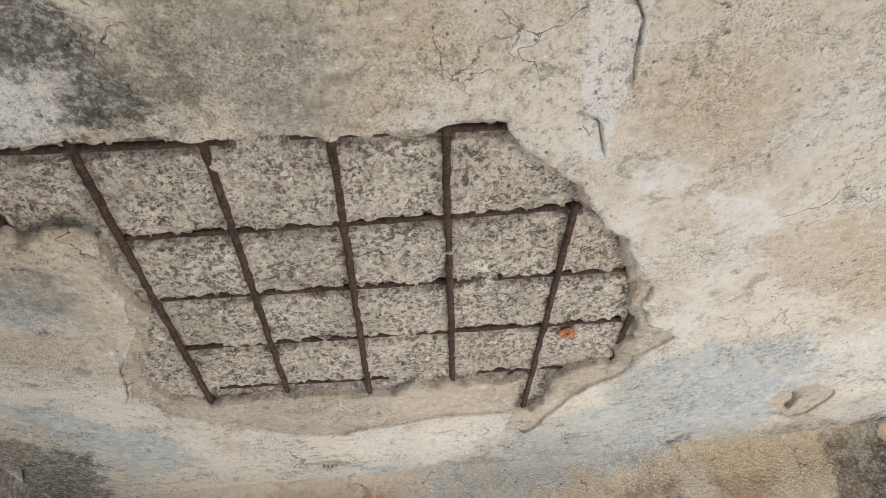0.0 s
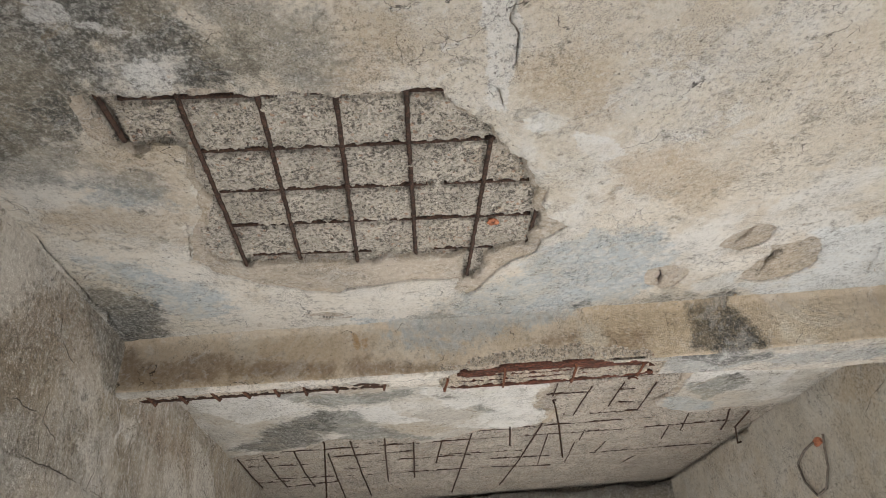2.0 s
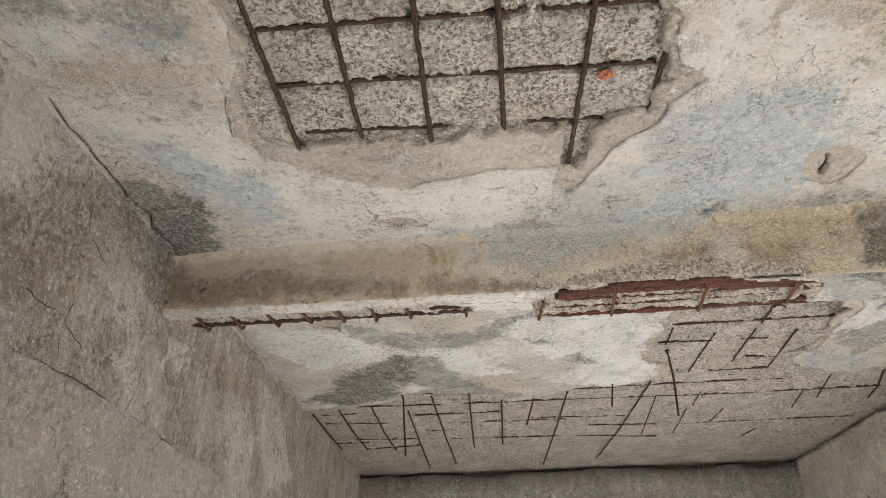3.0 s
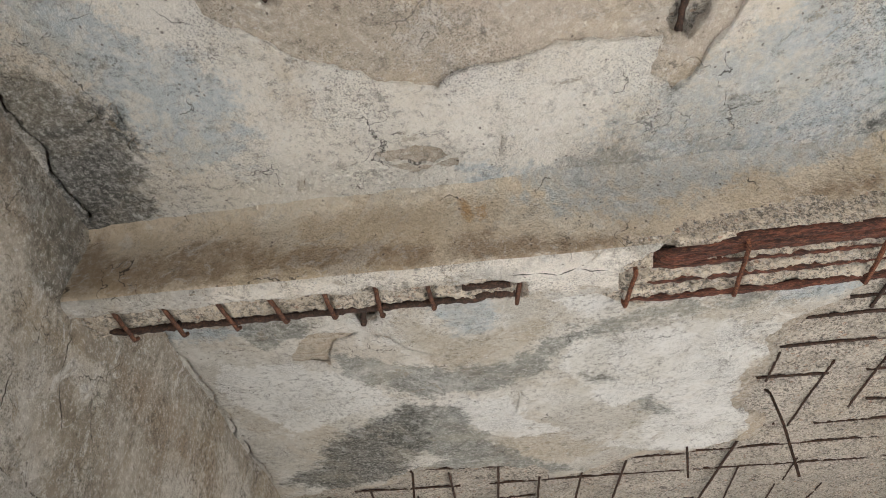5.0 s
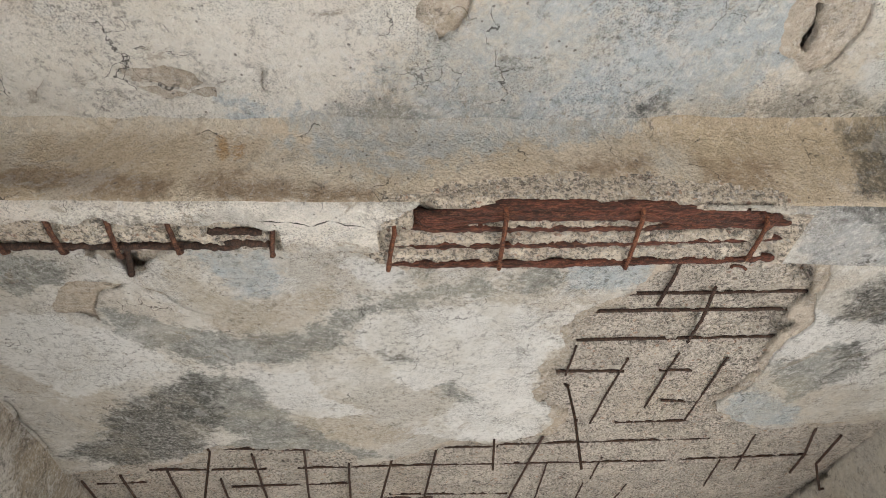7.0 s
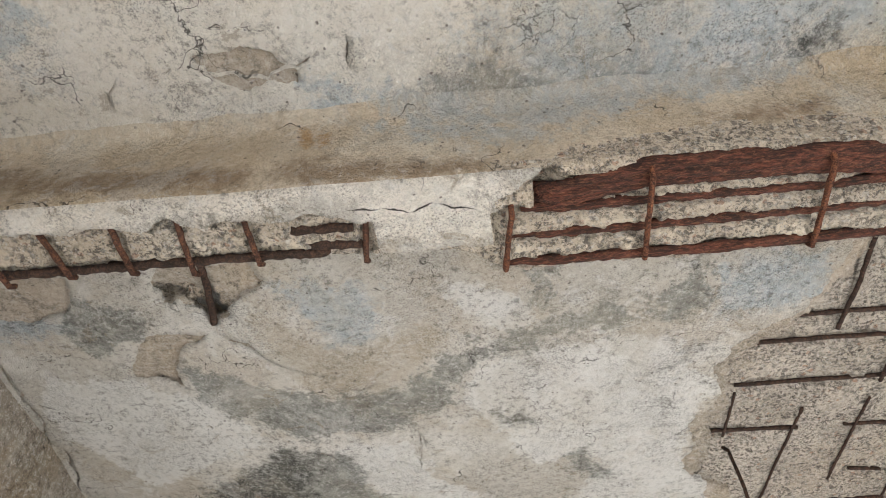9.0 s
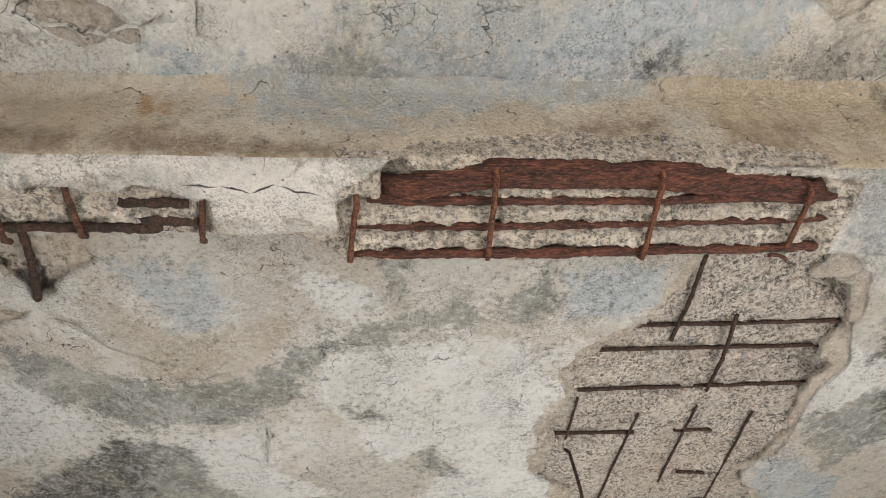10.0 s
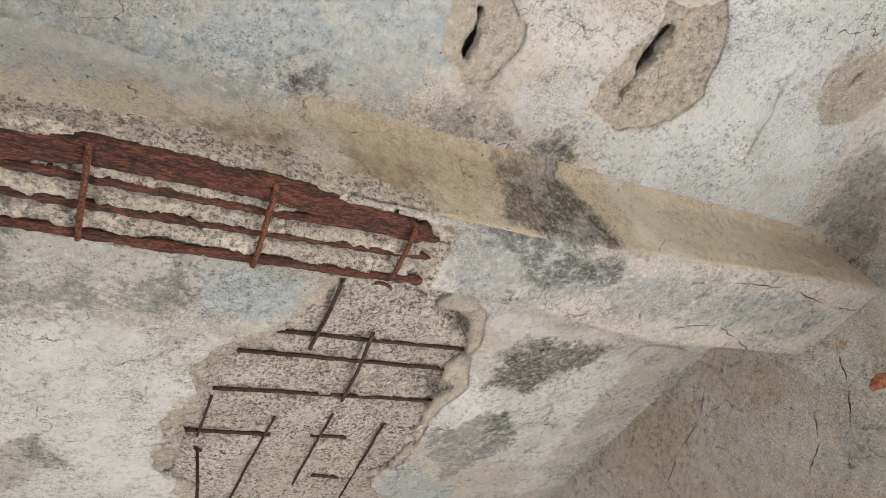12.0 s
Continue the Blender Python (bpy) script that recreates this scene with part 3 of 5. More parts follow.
mat_front = plaster("front_ceiling_plaster", CREAM, PALE, (0, 1), (
    ("tan", TAN, 0.60, 0.4, 0.035, 0.035), ("chalk", (0.86, 0.815, 0.745), 0.70, 0.30, 0.030, 0.035), ("ice", (0.76, 0.785, 0.79), 0.80, 0.22, 0.020, 0.025), ("blue", BLUE, 0.75, 0.6, 0.035, 0.050), ("smoke", ASH, 0.72, 0.45, 0.035, 0.040),
    ("soot", SOOT, 0.97, 0.18, 0.024, 0.032), ("milk", MILK, 0.75, 0.35, 0.003, 0.012), ("rust", OCHRE, 0.85, 0.3, 0.004, 0.004)))
mat_rear = plaster("rear_ceiling_plaster", GREY, PALE, (0, 1), (
    ("tan", (0.49, 0.415, 0.31), 0.7, 0.45, 0.022, 0.034), ("blue", BLUE, 0.72, 0.5, 0.018, 0.032), ("milk", (0.82, 0.805, 0.775), 0.85, 0.35, 0.007, 0.028),
    ("smoke", (0.20, 0.205, 0.185), 0.82, 0.42, 0.014, 0.036), ("dark", (0.06, 0.06, 0.052), 0.97, 0.30, 0.030, 0.045)))
mat_coat = plaster("undercoat_render", (0.58, 0.50, 0.41), (0.50, 0.435, 0.355), (0, 1), cracks=0.5)
mat_beam_face = plaster("beam_face_plaster", (0.63, 0.515, 0.37), (0.69, 0.59, 0.46), (0, 2), (
    ("brown_face", (0.29, 0.20, 0.125), 0.82, 0.35, 0.024, 0.028), ("pale_face", (0.76, 0.69, 0.58), 0.65, 0.40, 0.020, 0.024), ("blue_face", BLUE, 0.65, 0.5, 0.020, 0.026),
    ("bare_face", (0.66, 0.595, 0.49), 0.7, 0.5, 0.012, 0.022), ("soot_face", (0.05, 0.052, 0.047), 0.97, 0.2, 0.020, 0.026), ("rust_face", OCHRE, 0.75, 0.5, 0.006, 0.008)), fissures=CRACKS_FACE, contrast=0.6)
mat_beam_under = plaster("beam_underside_plaster", (0.60, 0.55, 0.48), (0.56, 0.54, 0.50), (0, 1), (
    ("pale_under", (0.90, 0.835, 0.75), 0.8, 0.25, 0.012, 0.016), ("grey_under", (0.34, 0.35, 0.35), 0.82, 0.40, 0.022, 0.028),
    ("soot_under", SOOT, 0.85, 0.5, 0.014, 0.018)), fissures=CRACKS_UNDER)
# base darker than the right wall's: offsets too much lamp light, through the colour
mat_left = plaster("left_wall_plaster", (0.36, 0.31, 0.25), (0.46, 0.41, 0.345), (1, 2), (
    ("pale_left", (0.70, 0.655, 0.59), 0.80, 0.45, 0.016, 0.035), ("brown_left", BROWN, 0.42, 0.4, 0.030, 0.040), ("corner_shade_left", SOOT, 0.65, 0.4, 0.022, 0.02)), streak=0.35, fissures=CRACKS_LEFT, contrast=1.25)
# base colour raised to make up for the weak light on this side
mat_right = plaster("right_wall_plaster", (0.62, 0.56, 0.465), (0.68, 0.63, 0.55), (1, 2), (
    ("tan_right", TAN, 0.6, 0.5, 0.02, 0.03), ("blue_right", BLUE, 0.5, 0.4, 0.02, 0.025), ("pale_right", PALE, 0.7, 0.5, 0.015, 0.02),
    ("dark_right", SOOT, 0.5, 0.6, 0.03, 0.03), ("rust_right", OCHRE, 0.8, 0.4, 0.005, 0.006)), streak=0.25, fissures=CRACKS_RIGHT)
mat_lower = plaster("lower_wall_plaster", (0.43, 0.395, 0.345), (0.50, 0.46, 0.40), (1, 2), streak=0.15)
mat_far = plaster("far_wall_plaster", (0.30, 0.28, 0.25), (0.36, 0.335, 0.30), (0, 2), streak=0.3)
mat_concrete = concrete("broken_concrete", (0.59, 0.535, 0.455), (0.46, 0.415, 0.35), 70.0, 0.85, 0.5)
mat_concrete_rear = concrete("broken_rear_concrete", (0.61, 0.545, 0.465), (0.48, 0.425, 0.36), 60.0, 0.85, 0.5)
mat_concrete_beam = concrete("broken_beam_concrete", (0.68, 0.59, 0.475), (0.53, 0.45, 0.355), 80.0, 0.8, 0.4)
mat_bar = rust("rusted_bar_dark", (0.022, 0.015, 0.012), (0.07, 0.038, 0.027), 0.14)
mat_red = rust("rusted_bar_red", (0.030, 0.013, 0.010), (0.110, 0.036, 0.022), 0.28, 90.0, (0.22, 1.0, 1.0))
mat_tie = rust("rusted_tie", (0.06, 0.022, 0.013), (0.19, 0.065, 0.030), 0.4, 90.0)
mat_tie_dark = rust("rusted_tie_dark", (0.045, 0.02, 0.014), (0.13, 0.055, 0.032), 0.35, 90.0)
mat_floor = plaster("cement_floor", (0.40, 0.38, 0.34), (0.46, 0.44, 0.40), (0, 1))
mat_brick = rust("red_brick", (0.30, 0.11, 0.06), (0.48, 0.19, 0.10), 0.3, 40.0)
mat_wire = rust("old_wire", (0.10, 0.085, 0.07), (0.22, 0.19, 0.16), 0.1)


# ---- building helpers ----
delaunay_2d_cdt = geometry.delaunay_2d_cdt


def link_mesh(name, bm, material, parent=None, label=""):
    me = bpy.data.meshes.new(name)
    bm.normal_update()
    bm.to_mesh(me)
    bm.free()
    for m in material if isinstance(material, (tuple, list)) else (material,):
        me.materials.append(m)
    ob = new(name, me)
    if parent is not None:
        ob.parent = parent
    if label:
        ob["label"] = label
    return ob


def part(name, bm, material, parent, label=""):
    return link_mesh(name, bm, material, parent, label)


def stain(ob, axes, fields):
    """Store on ob's mesh how deep each point lies inside the outlines of each stain, over two of the axes."""
    me = ob.data
    co = np.empty(len(me.vertices) * 3)
    me.vertices.foreach_get("co", co)
    px, py = co[axes[0]::3], co[axes[1]::3]
    for name, outlines in fields.items():
        field = np.full(len(px), -0.15)
        for ring in outlines:
            near, inside = np.full(len(px), 9.0), np.zeros(len(px), bool)
            for (ax, ay), (bx, by) in zip(ring, ring[1:] + ring[:1]):
                dx, dy = bx - ax, by - ay
                k = np.clip(((px - ax) * dx + (py - ay) * dy) / (dx * dx + dy * dy + 1e-12), 0, 1)
                near = np.minimum(near, np.hypot(px - ax - k * dx, py - ay - k * dy))
                if ay != by:
                    inside ^= ((py > ay) != (py > by)) & (px < ax + (py - ay) * dx / dy)
            field = np.maximum(field, np.where(inside, near, -near))
        me.attributes.new(name, "FLOAT", "POINT").data.foreach_set("value", np.clip(field, -0.15, 0.15).astype(np.float32))


def fractal(x, y, z=0.0, octaves=4):
    return noise.fractal(Vector((x, y, z)), 1.0, 2.0, octaves)


def ragged(points, seed, amount=0.18, step=0.008, closed=True):
    """A broken edge through the points: each side is halved and shaken until its pieces are short."""
    rng = random.Random(seed)
    pts = [Vector((p[0], p[1])) for p in points]
    ends = list(zip(pts, pts[1:] + pts[:1])) if closed else list(zip(pts, pts[1:]))
    out = []

    def split(a, b):
        if (b - a).length < step:
            out.append(a)
            return
        side = Vector((a.y - b.y, b.x - a.x))
        m = (a + b) / 2 + side * rng.uniform(-amount, amount)
        split(a, m)
        split(m, b)

    for a, b in ends:
        split(a, b)
    if not closed:
        out.append(pts[-1])
    return out


def slit(line, width, seed):
    """The outline of a crack: a thin ragged opening along a run of points, closing at both ends."""
    middle = ragged(line, seed, 0.16, 0.012, closed=False)
    rng = random.Random(seed + 1)
    left, right = [], []
    for k in range(1, len(middle) - 1):
        way = (middle[k + 1] - middle[k - 1]).normalized()
        side = Vector((-way.y, way.x)) * width * min(1.0, k / 4, (len(middle) - 1 - k) / 4)
        left.append(middle[k] + side * rng.uniform(0.3, 0.8))
        right.append(middle[k] - side * rng.uniform(0.3, 0.8))
    return [middle[0], *left, middle[-1], *reversed(right)]


def sheet(outline, holes, z, thick, lip=0.0, spacing=0.035, near=-9.0):
    """A coat of plaster seen from below, gently wavy, with holes broken through it."""
    points, edges = [], []
    for ring in (outline, *holes):
        first = len(points)
        points += [Vector((p[0], p[1])) for p in ring]
        edges += [(first + k, first + (k + 1) % len(ring)) for k in range(len(ring))]
    xs, ys = [p.x for p in points], [p.y for p in points]
    rng = random.Random(len(points))
    for i in range(1, int((max(xs) - min(xs)) / spacing)):
        for j in range(1, int((max(ys) - min(ys)) / spacing)):
            points.append(Vector((min(xs) + (i + rng.uniform(-0.3, 0.3)) * spacing, min(ys) + (j + rng.uniform(-0.3, 0.3)) * spacing)))
    half = spacing / 2
    for i in range(1, int((max(xs) - min(xs)) / half)):
        for j in range(int((max(max(ys) - near, 0.0)) / half) if near > -9 else 0):
            points.append(Vector((min(xs) + (i + rng.uniform(-0.3, 0.3)) * half, near + (j + rng.uniform(-0.3, 0.3)) * half)))
    co, _, faces, *_ = delaunay_2d_cdt(points, edges, [], 0, 1e-6)
    mids = np.array([[sum(co[k].x for k in f) / 3, sum(co[k].y for k in f) / 3] for f in faces])
    inside = np.zeros(len(mids), int)
    for a, b in edges:
        (ax, ay), (bx, by) = points[a], points[b]
        if ay == by:
            continue
        cross = (mids[:, 1] > min(ay, by)) & (mids[:, 1] <= max(ay, by))
        inside += cross & (mids[:, 0] < ax + (mids[:, 1] - ay) * (bx - ax) / (by - ay))
    faces = [f for f, odd in zip(faces, inside % 2) if odd]
    bm = bmesh.new()
    vs = [bm.verts.new((p.x, p.y, z + lip * fractal(p.x * 5, p.y * 5, 0.0, 3) + 0.5 * lip * fractal(p.x * 25, p.y * 25, 2.0, 2))) for p in co]
    for f in faces:
        bm.faces.new([vs[k] for k in reversed(f)]).smooth = True
    bmesh.ops.delete(bm, geom=[v for v in bm.verts if not v.link_faces], context="VERTS")
    rim = [e for e in bm.edges if len(e.link_faces) == 1]
    made = bmesh.ops.extrude_edge_only(bm, edges=rim)["geom"]
    for v in made:
        if isinstance(v, bmesh.types.BMVert):
            v.co.z += thick
    return bm


left_x = left_side


def right_x(y):
    return 2.185 - 0.085 * (y - 2.65)


H = 2.80          # underside of the slabs
BEAM_Z = 2.60     # underside of the beam
BACK, FAR = -2.4, 6.10


def beam_top(x):
    return 2.505 + 0.034 * (x + 1.02)


def beam_front(x):
    return 2.49 + 0.0566 * (x + 0.97) - 0.075 * max(0.0, x - 1.2)


def along(table, x):
    for (ax, ay), (bx, by) in zip(table, table[1:]):
        if ax <= x <= bx:
            return ay + (by - ay) * (x - ax) / (bx - ax)
    return None


REAR_LINE = ((-1.3, 2.63), (-1.0, 2.645), (-0.5, 2.672), (0.10, 2.705), (0.18, 2.758), (1.03, 2.785), (1.3, 2.81), (1.6, 2.864), (2.6, 2.868))


def beam_rear(x):
    return along(REAR_LINE, x)


def segment_gap(x, y, bars):
    """How near a point of the plan lies to the bars, each a run of two points."""
    best = 9.0
    for ax, ay, bx, by in bars:
        dx, dy = bx - ax, by - ay
        k = ((x - ax) * dx + (y - ay) * dy) / (dx * dx + dy * dy)
        k = min(1.0, max(0.0, k))
        best = min(best, math.hypot(x - ax - k * dx, y - ay - k * dy))
    return best


def core(x0, x1, y0, y1, step, z, bars, seed, cavities=()):
    """The bare concrete behind lost plaster: rough, with a chase along each bar."""
    bm = bmesh.new()
    nx, ny = int((x1 - x0) / step), int((y1 - y0) / step)
    rows = []
    for j in range(ny + 1):
        row = []
        for i in range(nx + 1):
            x, y = x0 + i * step, y0 + j * step
            h = z + 0.007 * fractal(x * 7, y * 7, seed, 3) + 0.0065 * fractal(x * 42, y * 42, seed, 4)
            gap = segment_gap(x, y, bars)
            reach = 0.0115 + 0.008 * fractal(x * 34, y * 34, seed + 5, 3)
            if gap < reach:
                h += 0.034
            for cx, cy, r, deep in cavities:
                d = math.hypot(x - cx, y - cy) / r + 0.5 * fractal(x * 20, y * 20, seed, 3)
                if d < 1.0:
                    h += deep * min(1.0, 6.0 * (1.0 - d))
            row.append(bm.verts.new((x, y, h)))
        rows.append(row)
    for j in range(ny):
        for i in range(nx):
            bm.faces.new((rows[j][i], rows[j + 1][i], rows[j + 1][i + 1], rows[j][i + 1]))
    for f in bm.faces:
        f.smooth = True
    return bm


def rod(points, radius, seed=0, rough=0.18, sides=8, step=0.008):
    """A rusted rod along a run of points, thickened and thinned by rust."""
    bm = bmesh.new()
    pts = [Vector(p) for p in points]
    line = []
    for a, b in zip(pts, pts[1:]):
        n = max(1, int((b - a).length / step))
        line += [a.lerp(b, k / n) for k in range(n)]
    line.append(pts[-1])
    rings = []
    for k, p in enumerate(line):
        way = (line[min(k + 1, len(line) - 1)] - line[max(k - 1, 0)]).normalized()
        side = way.cross(Vector((0.13, 0.21, 0.97))).normalized()
        up = way.cross(side)
        wander = Vector((fractal(p.x * 7, p.y * 7, seed), fractal(p.x * 7, p.y * 7, seed + 9), 0)) * 0.0022
        ring = []
        for s in range(sides):
            t = math.tau * s / sides
            r = radius * (1 + rough * fractal(p.x * 60 + s * 2.1, p.y * 60, seed + p.z * 60, 3) + 0.6 * rough * abs(fractal(p.x * 170 + s * 5.3, p.y * 170, seed, 2)))
            ring.append(bm.verts.new(p + wander + (side * math.cos(t) + up * math.sin(t)) * r))
        rings.append(ring)
    for a, b in zip(rings, rings[1:]):
        for s in range(sides):
            bm.faces.new((a[s], a[(s + 1) % sides], b[(s + 1) % sides], b[s]))
    bm.faces.new(rings[0][::-1])
    bm.faces.new(rings[-1])
    for f in bm.faces:
        f.smooth = True
    return bm


def bar(points, radius, material, label, group, seed, name="reinforcing_bar", rough=0.18):
    ob = link_mesh(name, rod(points, radius, seed, rough), material)
    return tagged(ob, label, "rebar", group)


# ---- front ceiling ----
FRONT_HOLE = [(-0.49, 1.283), (-0.282, 1.3), (-0.168, 1.316), (-0.092, 1.334), (-0.016, 1.336), (0.1, 1.355), (0.188, 1.357), (0.27, 1.361), (0.295, 1.418), (0.339, 1.464), (0.379, 1.498), (0.395, 1.549), (0.461, 1.64), (0.488, 1.721), (0.504, 1.783), (0.502, 1.869), (0.487, 2.061), (0.391, 2.076), (0.316, 2.255), (0.282, 2.238), (0.303, 2.075), (0.248, 2.1), (0.144, 2.065), (-0.021, 2.088), (-0.195, 2.056), (-0.375, 2.053), (-0.446, 1.998), (-0.464, 1.903), (-0.443, 1.824), (-0.386, 1.759), (-0.361, 1.609), (-0.338, 1.491), (-0.396, 1.455), (-0.45, 1.475), (-0.492, 1.44), (-0.497, 1.36)]
FRONT_SKIM = [(-0.499, 1.28), (-0.446, 1.282), (-0.28, 1.297), (-0.167, 1.311), (-0.091, 1.33), (-0.015, 1.331), (0.101, 1.349), (0.188, 1.352), (0.273, 1.354), (0.298, 1.415), (0.342, 1.46), (0.381, 1.494), (0.398, 1.545), (0.468, 1.634), (0.494, 1.714), (0.532, 1.783), (0.52, 1.843), (0.612, 1.97), (0.577, 1.992), (0.532, 2.029), (0.515, 2.104), (0.41, 2.183), (0.344, 2.304), (0.294, 2.355), (0.252, 2.309), (0.271, 2.236), (0.148, 2.215), (0.032, 2.23), (-0.129, 2.27), (-0.301, 2.181), (-0.368, 2.152), (-0.482, 2.047), (-0.512, 1.946), (-0.481, 1.849), (-0.434, 1.788), (-0.391, 1.728), (-0.375, 1.606), (-0.34, 1.48), (-0.40, 1.45), (-0.455, 1.485), (-0.51, 1.44), (-0.519, 1.35)]
# bars across (first) and along (second), in plan
FRONT_ACROSS = [(-0.426, 1.327, -0.1, 1.358), (-0.016, 1.362, 0.279, 1.389), (-0.318, 1.522, 0.39, 1.572), (-0.33, 1.684, 0.212, 1.732), (0.255, 1.736, 0.498, 1.754), (-0.352, 1.845, 0.495, 1.922), (-0.344, 2.01, 0.012, 2.048), (0.205, 2.068, 0.491, 2.096)]
FRONT_ALONG = [(-0.459, 1.30, -0.468, 1.45), (-0.298, 1.32, -0.38, 2.09), (-0.128, 1.34, -0.21, 2.06), (0.038, 1.355, -0.041, 2.11), (0.192, 1.365, 0.145, 2.09), (0.38, 1.55, 0.295, 2.29), (0.52, 1.81, 0.486, 2.11)]

# spots where the skim has come off, and the slots in them
SPOTS = [[(0.916, 2.394), (0.901, 2.335), (0.905, 2.284), (0.984, 2.259), (1.046, 2.302), (1.059, 2.358), (1.038, 2.411), (0.988, 2.444)], [(1.257, 2.42), (1.26, 2.33), (1.298, 2.248), (1.279, 2.187), (1.402, 2.149), (1.461, 2.224), (1.497, 2.329), (1.46, 2.401), (1.347, 2.458)], [(1.789, 2.279), (1.751, 2.219), (1.767, 2.167), (1.855, 2.132), (1.96, 2.204), (1.937, 2.278), (1.853, 2.311)], [(1.108, 2.178), (1.123, 2.108), (1.189, 2.045), (1.259, 2.073), (1.263, 2.156), (1.194, 2.22)]]
SLOTS = [[(0.949, 2.302), (0.963, 2.304), (0.971, 2.345), (0.973, 2.402), (0.963, 2.401), (0.954, 2.361)], [(1.31, 2.227), (1.333, 2.221), (1.34, 2.295), (1.322, 2.389), (1.308, 2.39), (1.303, 2.312)], [(1.837, 2.178), (1.849, 2.175), (1.849, 2.213), (1.838, 2.22)], [(1.154, 2.176), (1.155, 2.147), (1.175, 2.056), (1.19, 2.063), (1.187, 2.117)]]

outline_front = [(left_x(BACK), BACK), (right_x(BACK), BACK), (right_x(2.53), 2.612), (0.5, 2.556), (left_x(2.53), 2.512)]
holes_front = [ragged(FRONT_SKIM, 3, 0.13, 0.009),
               *(ragged(spot, 40 + 3 * k, 0.12, 0.009) for k, spot in enumerate(SPOTS)),
               ragged([(-0.29, 2.40), (-0.21, 2.393), (-0.12, 2.435), (-0.125, 2.465), (-0.20, 2.462), (-0.26, 2.44)], 9, 0.2, 0.008)]
holes_front.append(slit([(left_x(y) + 0.013, y) for y in (1.75, 1.9, 2.05, 2.2, 2.35, 2.47)], 0.008, 290))
holes_front += [slit(line, 0.0032, 300 + 7 * k) for k, line in enumerate(CRACKS_FRONT + CRACKS_FRONT_MORE)]
ceiling_1 = link_mesh("ceiling_1", sheet(outline_front, holes_front, H, 0.008, 0.003, 0.035, 0.85), mat_front)
stain(ceiling_1, (0, 1), {"tan": TAN_FRONT, "chalk": CHALK_FRONT + CHALK_LIGHT_FRONT, "ice": ICE_FRONT, "blue": BLUE_FRONT + BLUE_FRONT_MORE, "smoke": SMOKE_FRONT, "soot": SOOT_FRONT + SOOT_FRONT_MORE, "milk": MILK_FRONT, "rust": RUST_FRONT})
tagged(ceiling_1, "stained cream and blue-grey plaster ceiling with a large broken patch", "ceiling", kind="structure")
edge_box = [(left_x(0.95) + 0.032, 0.95), (2.12, 0.95), (2.12, 2.54), (left_x(2.50) + 0.032, 2.50)]
slots = [ragged(slot, 60 + 3 * k, 0.15, 0.006) for k, slot in enumerate(SLOTS)]
SLOT_DEPTHS = [(0.962, 2.353, 0.06, 0.05), (0.956, 2.303, 0.06, 0.05), (0.968, 2.401, 0.06, 0.05), (1.319, 2.306, 0.05, 0.05), (1.321, 2.224, 0.05, 0.05), (1.315, 2.389, 0.05, 0.05), (1.843, 2.196, 0.04, 0.05), (1.843, 2.176, 0.04, 0.05), (1.844, 2.216, 0.04, 0.05), (0.962, 2.365, 0.04, 0.05), (0.954, 2.322, 0.04, 0.05), (0.97, 2.408, 0.04, 0.05), (1.172, 2.112, 0.05, 0.05), (1.155, 2.162, 0.05, 0.05), (1.188, 2.09, 0.05, 0.05)]
coat = sheet(edge_box, [ragged(FRONT_HOLE, 8, 0.2, 0.008), *slots], H + 0.006, 0.018, 0.003)
part("undercoat", coat, mat_coat, ceiling_1, "brown-grey render undercoat with ragged broken edge")
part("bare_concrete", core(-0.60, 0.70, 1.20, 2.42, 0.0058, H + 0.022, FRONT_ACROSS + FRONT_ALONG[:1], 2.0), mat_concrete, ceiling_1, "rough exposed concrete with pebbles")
part("bare_concrete", core(0.82, 2.10, 1.95, 2.50, 0.009, H + 0.024, [(0.0, 0.0, 0.1, 0.0)], 3.0, SLOT_DEPTHS), mat_concrete, ceiling_1, "concrete behind the broken slots")

for k, (ax, ay, bx, by) in enumerate(FRONT_ACROSS):
    bar([(ax, ay, H + 0.031), (bx, by, H + 0.031)], 0.0058, mat_bar, "rusted dark brown steel bar sunk in ceiling concrete", "bars of the front ceiling patch", k, rough=0.3)
for k, (ax, ay, bx, by) in enumerate(FRONT_ALONG):
    bar([(ax, ay, H + 0.021), (bx, by, H + 0.019)], 0.0060, mat_bar, "rusted dark brown steel bar crossing the broken ceiling patch", "bars of the front ceiling patch", 20 + k, rough=0.36)


def pebble(place, size, seed):
    bm = bmesh.new()
    bmesh.ops.create_icosphere(bm, subdivisions=3, radius=1.0)
    for v in bm.verts:
        k = 1 + 0.35 * fractal(v.co.x * 1.7, v.co.y * 1.7, v.co.z * 1.7 + seed, 3)
        v.co = Vector((v.co.x * size[0], v.co.y * size[1], v.co.z * size[2])) * k + Vector(place)
    return bm


part("brick_chip", pebble((0.385, 1.932, H + 0.020), (0.017, 0.013, 0.010), 3.0), mat_brick, ceiling_1, "orange brick chip bedded in the concrete")
part("brick_chip", pebble((0.40, 1.872, H + 0.022), (0.014, 0.013, 0.009), 7.0), mat_concrete_beam, ceiling_1, "grey pebble bedded in the concrete")

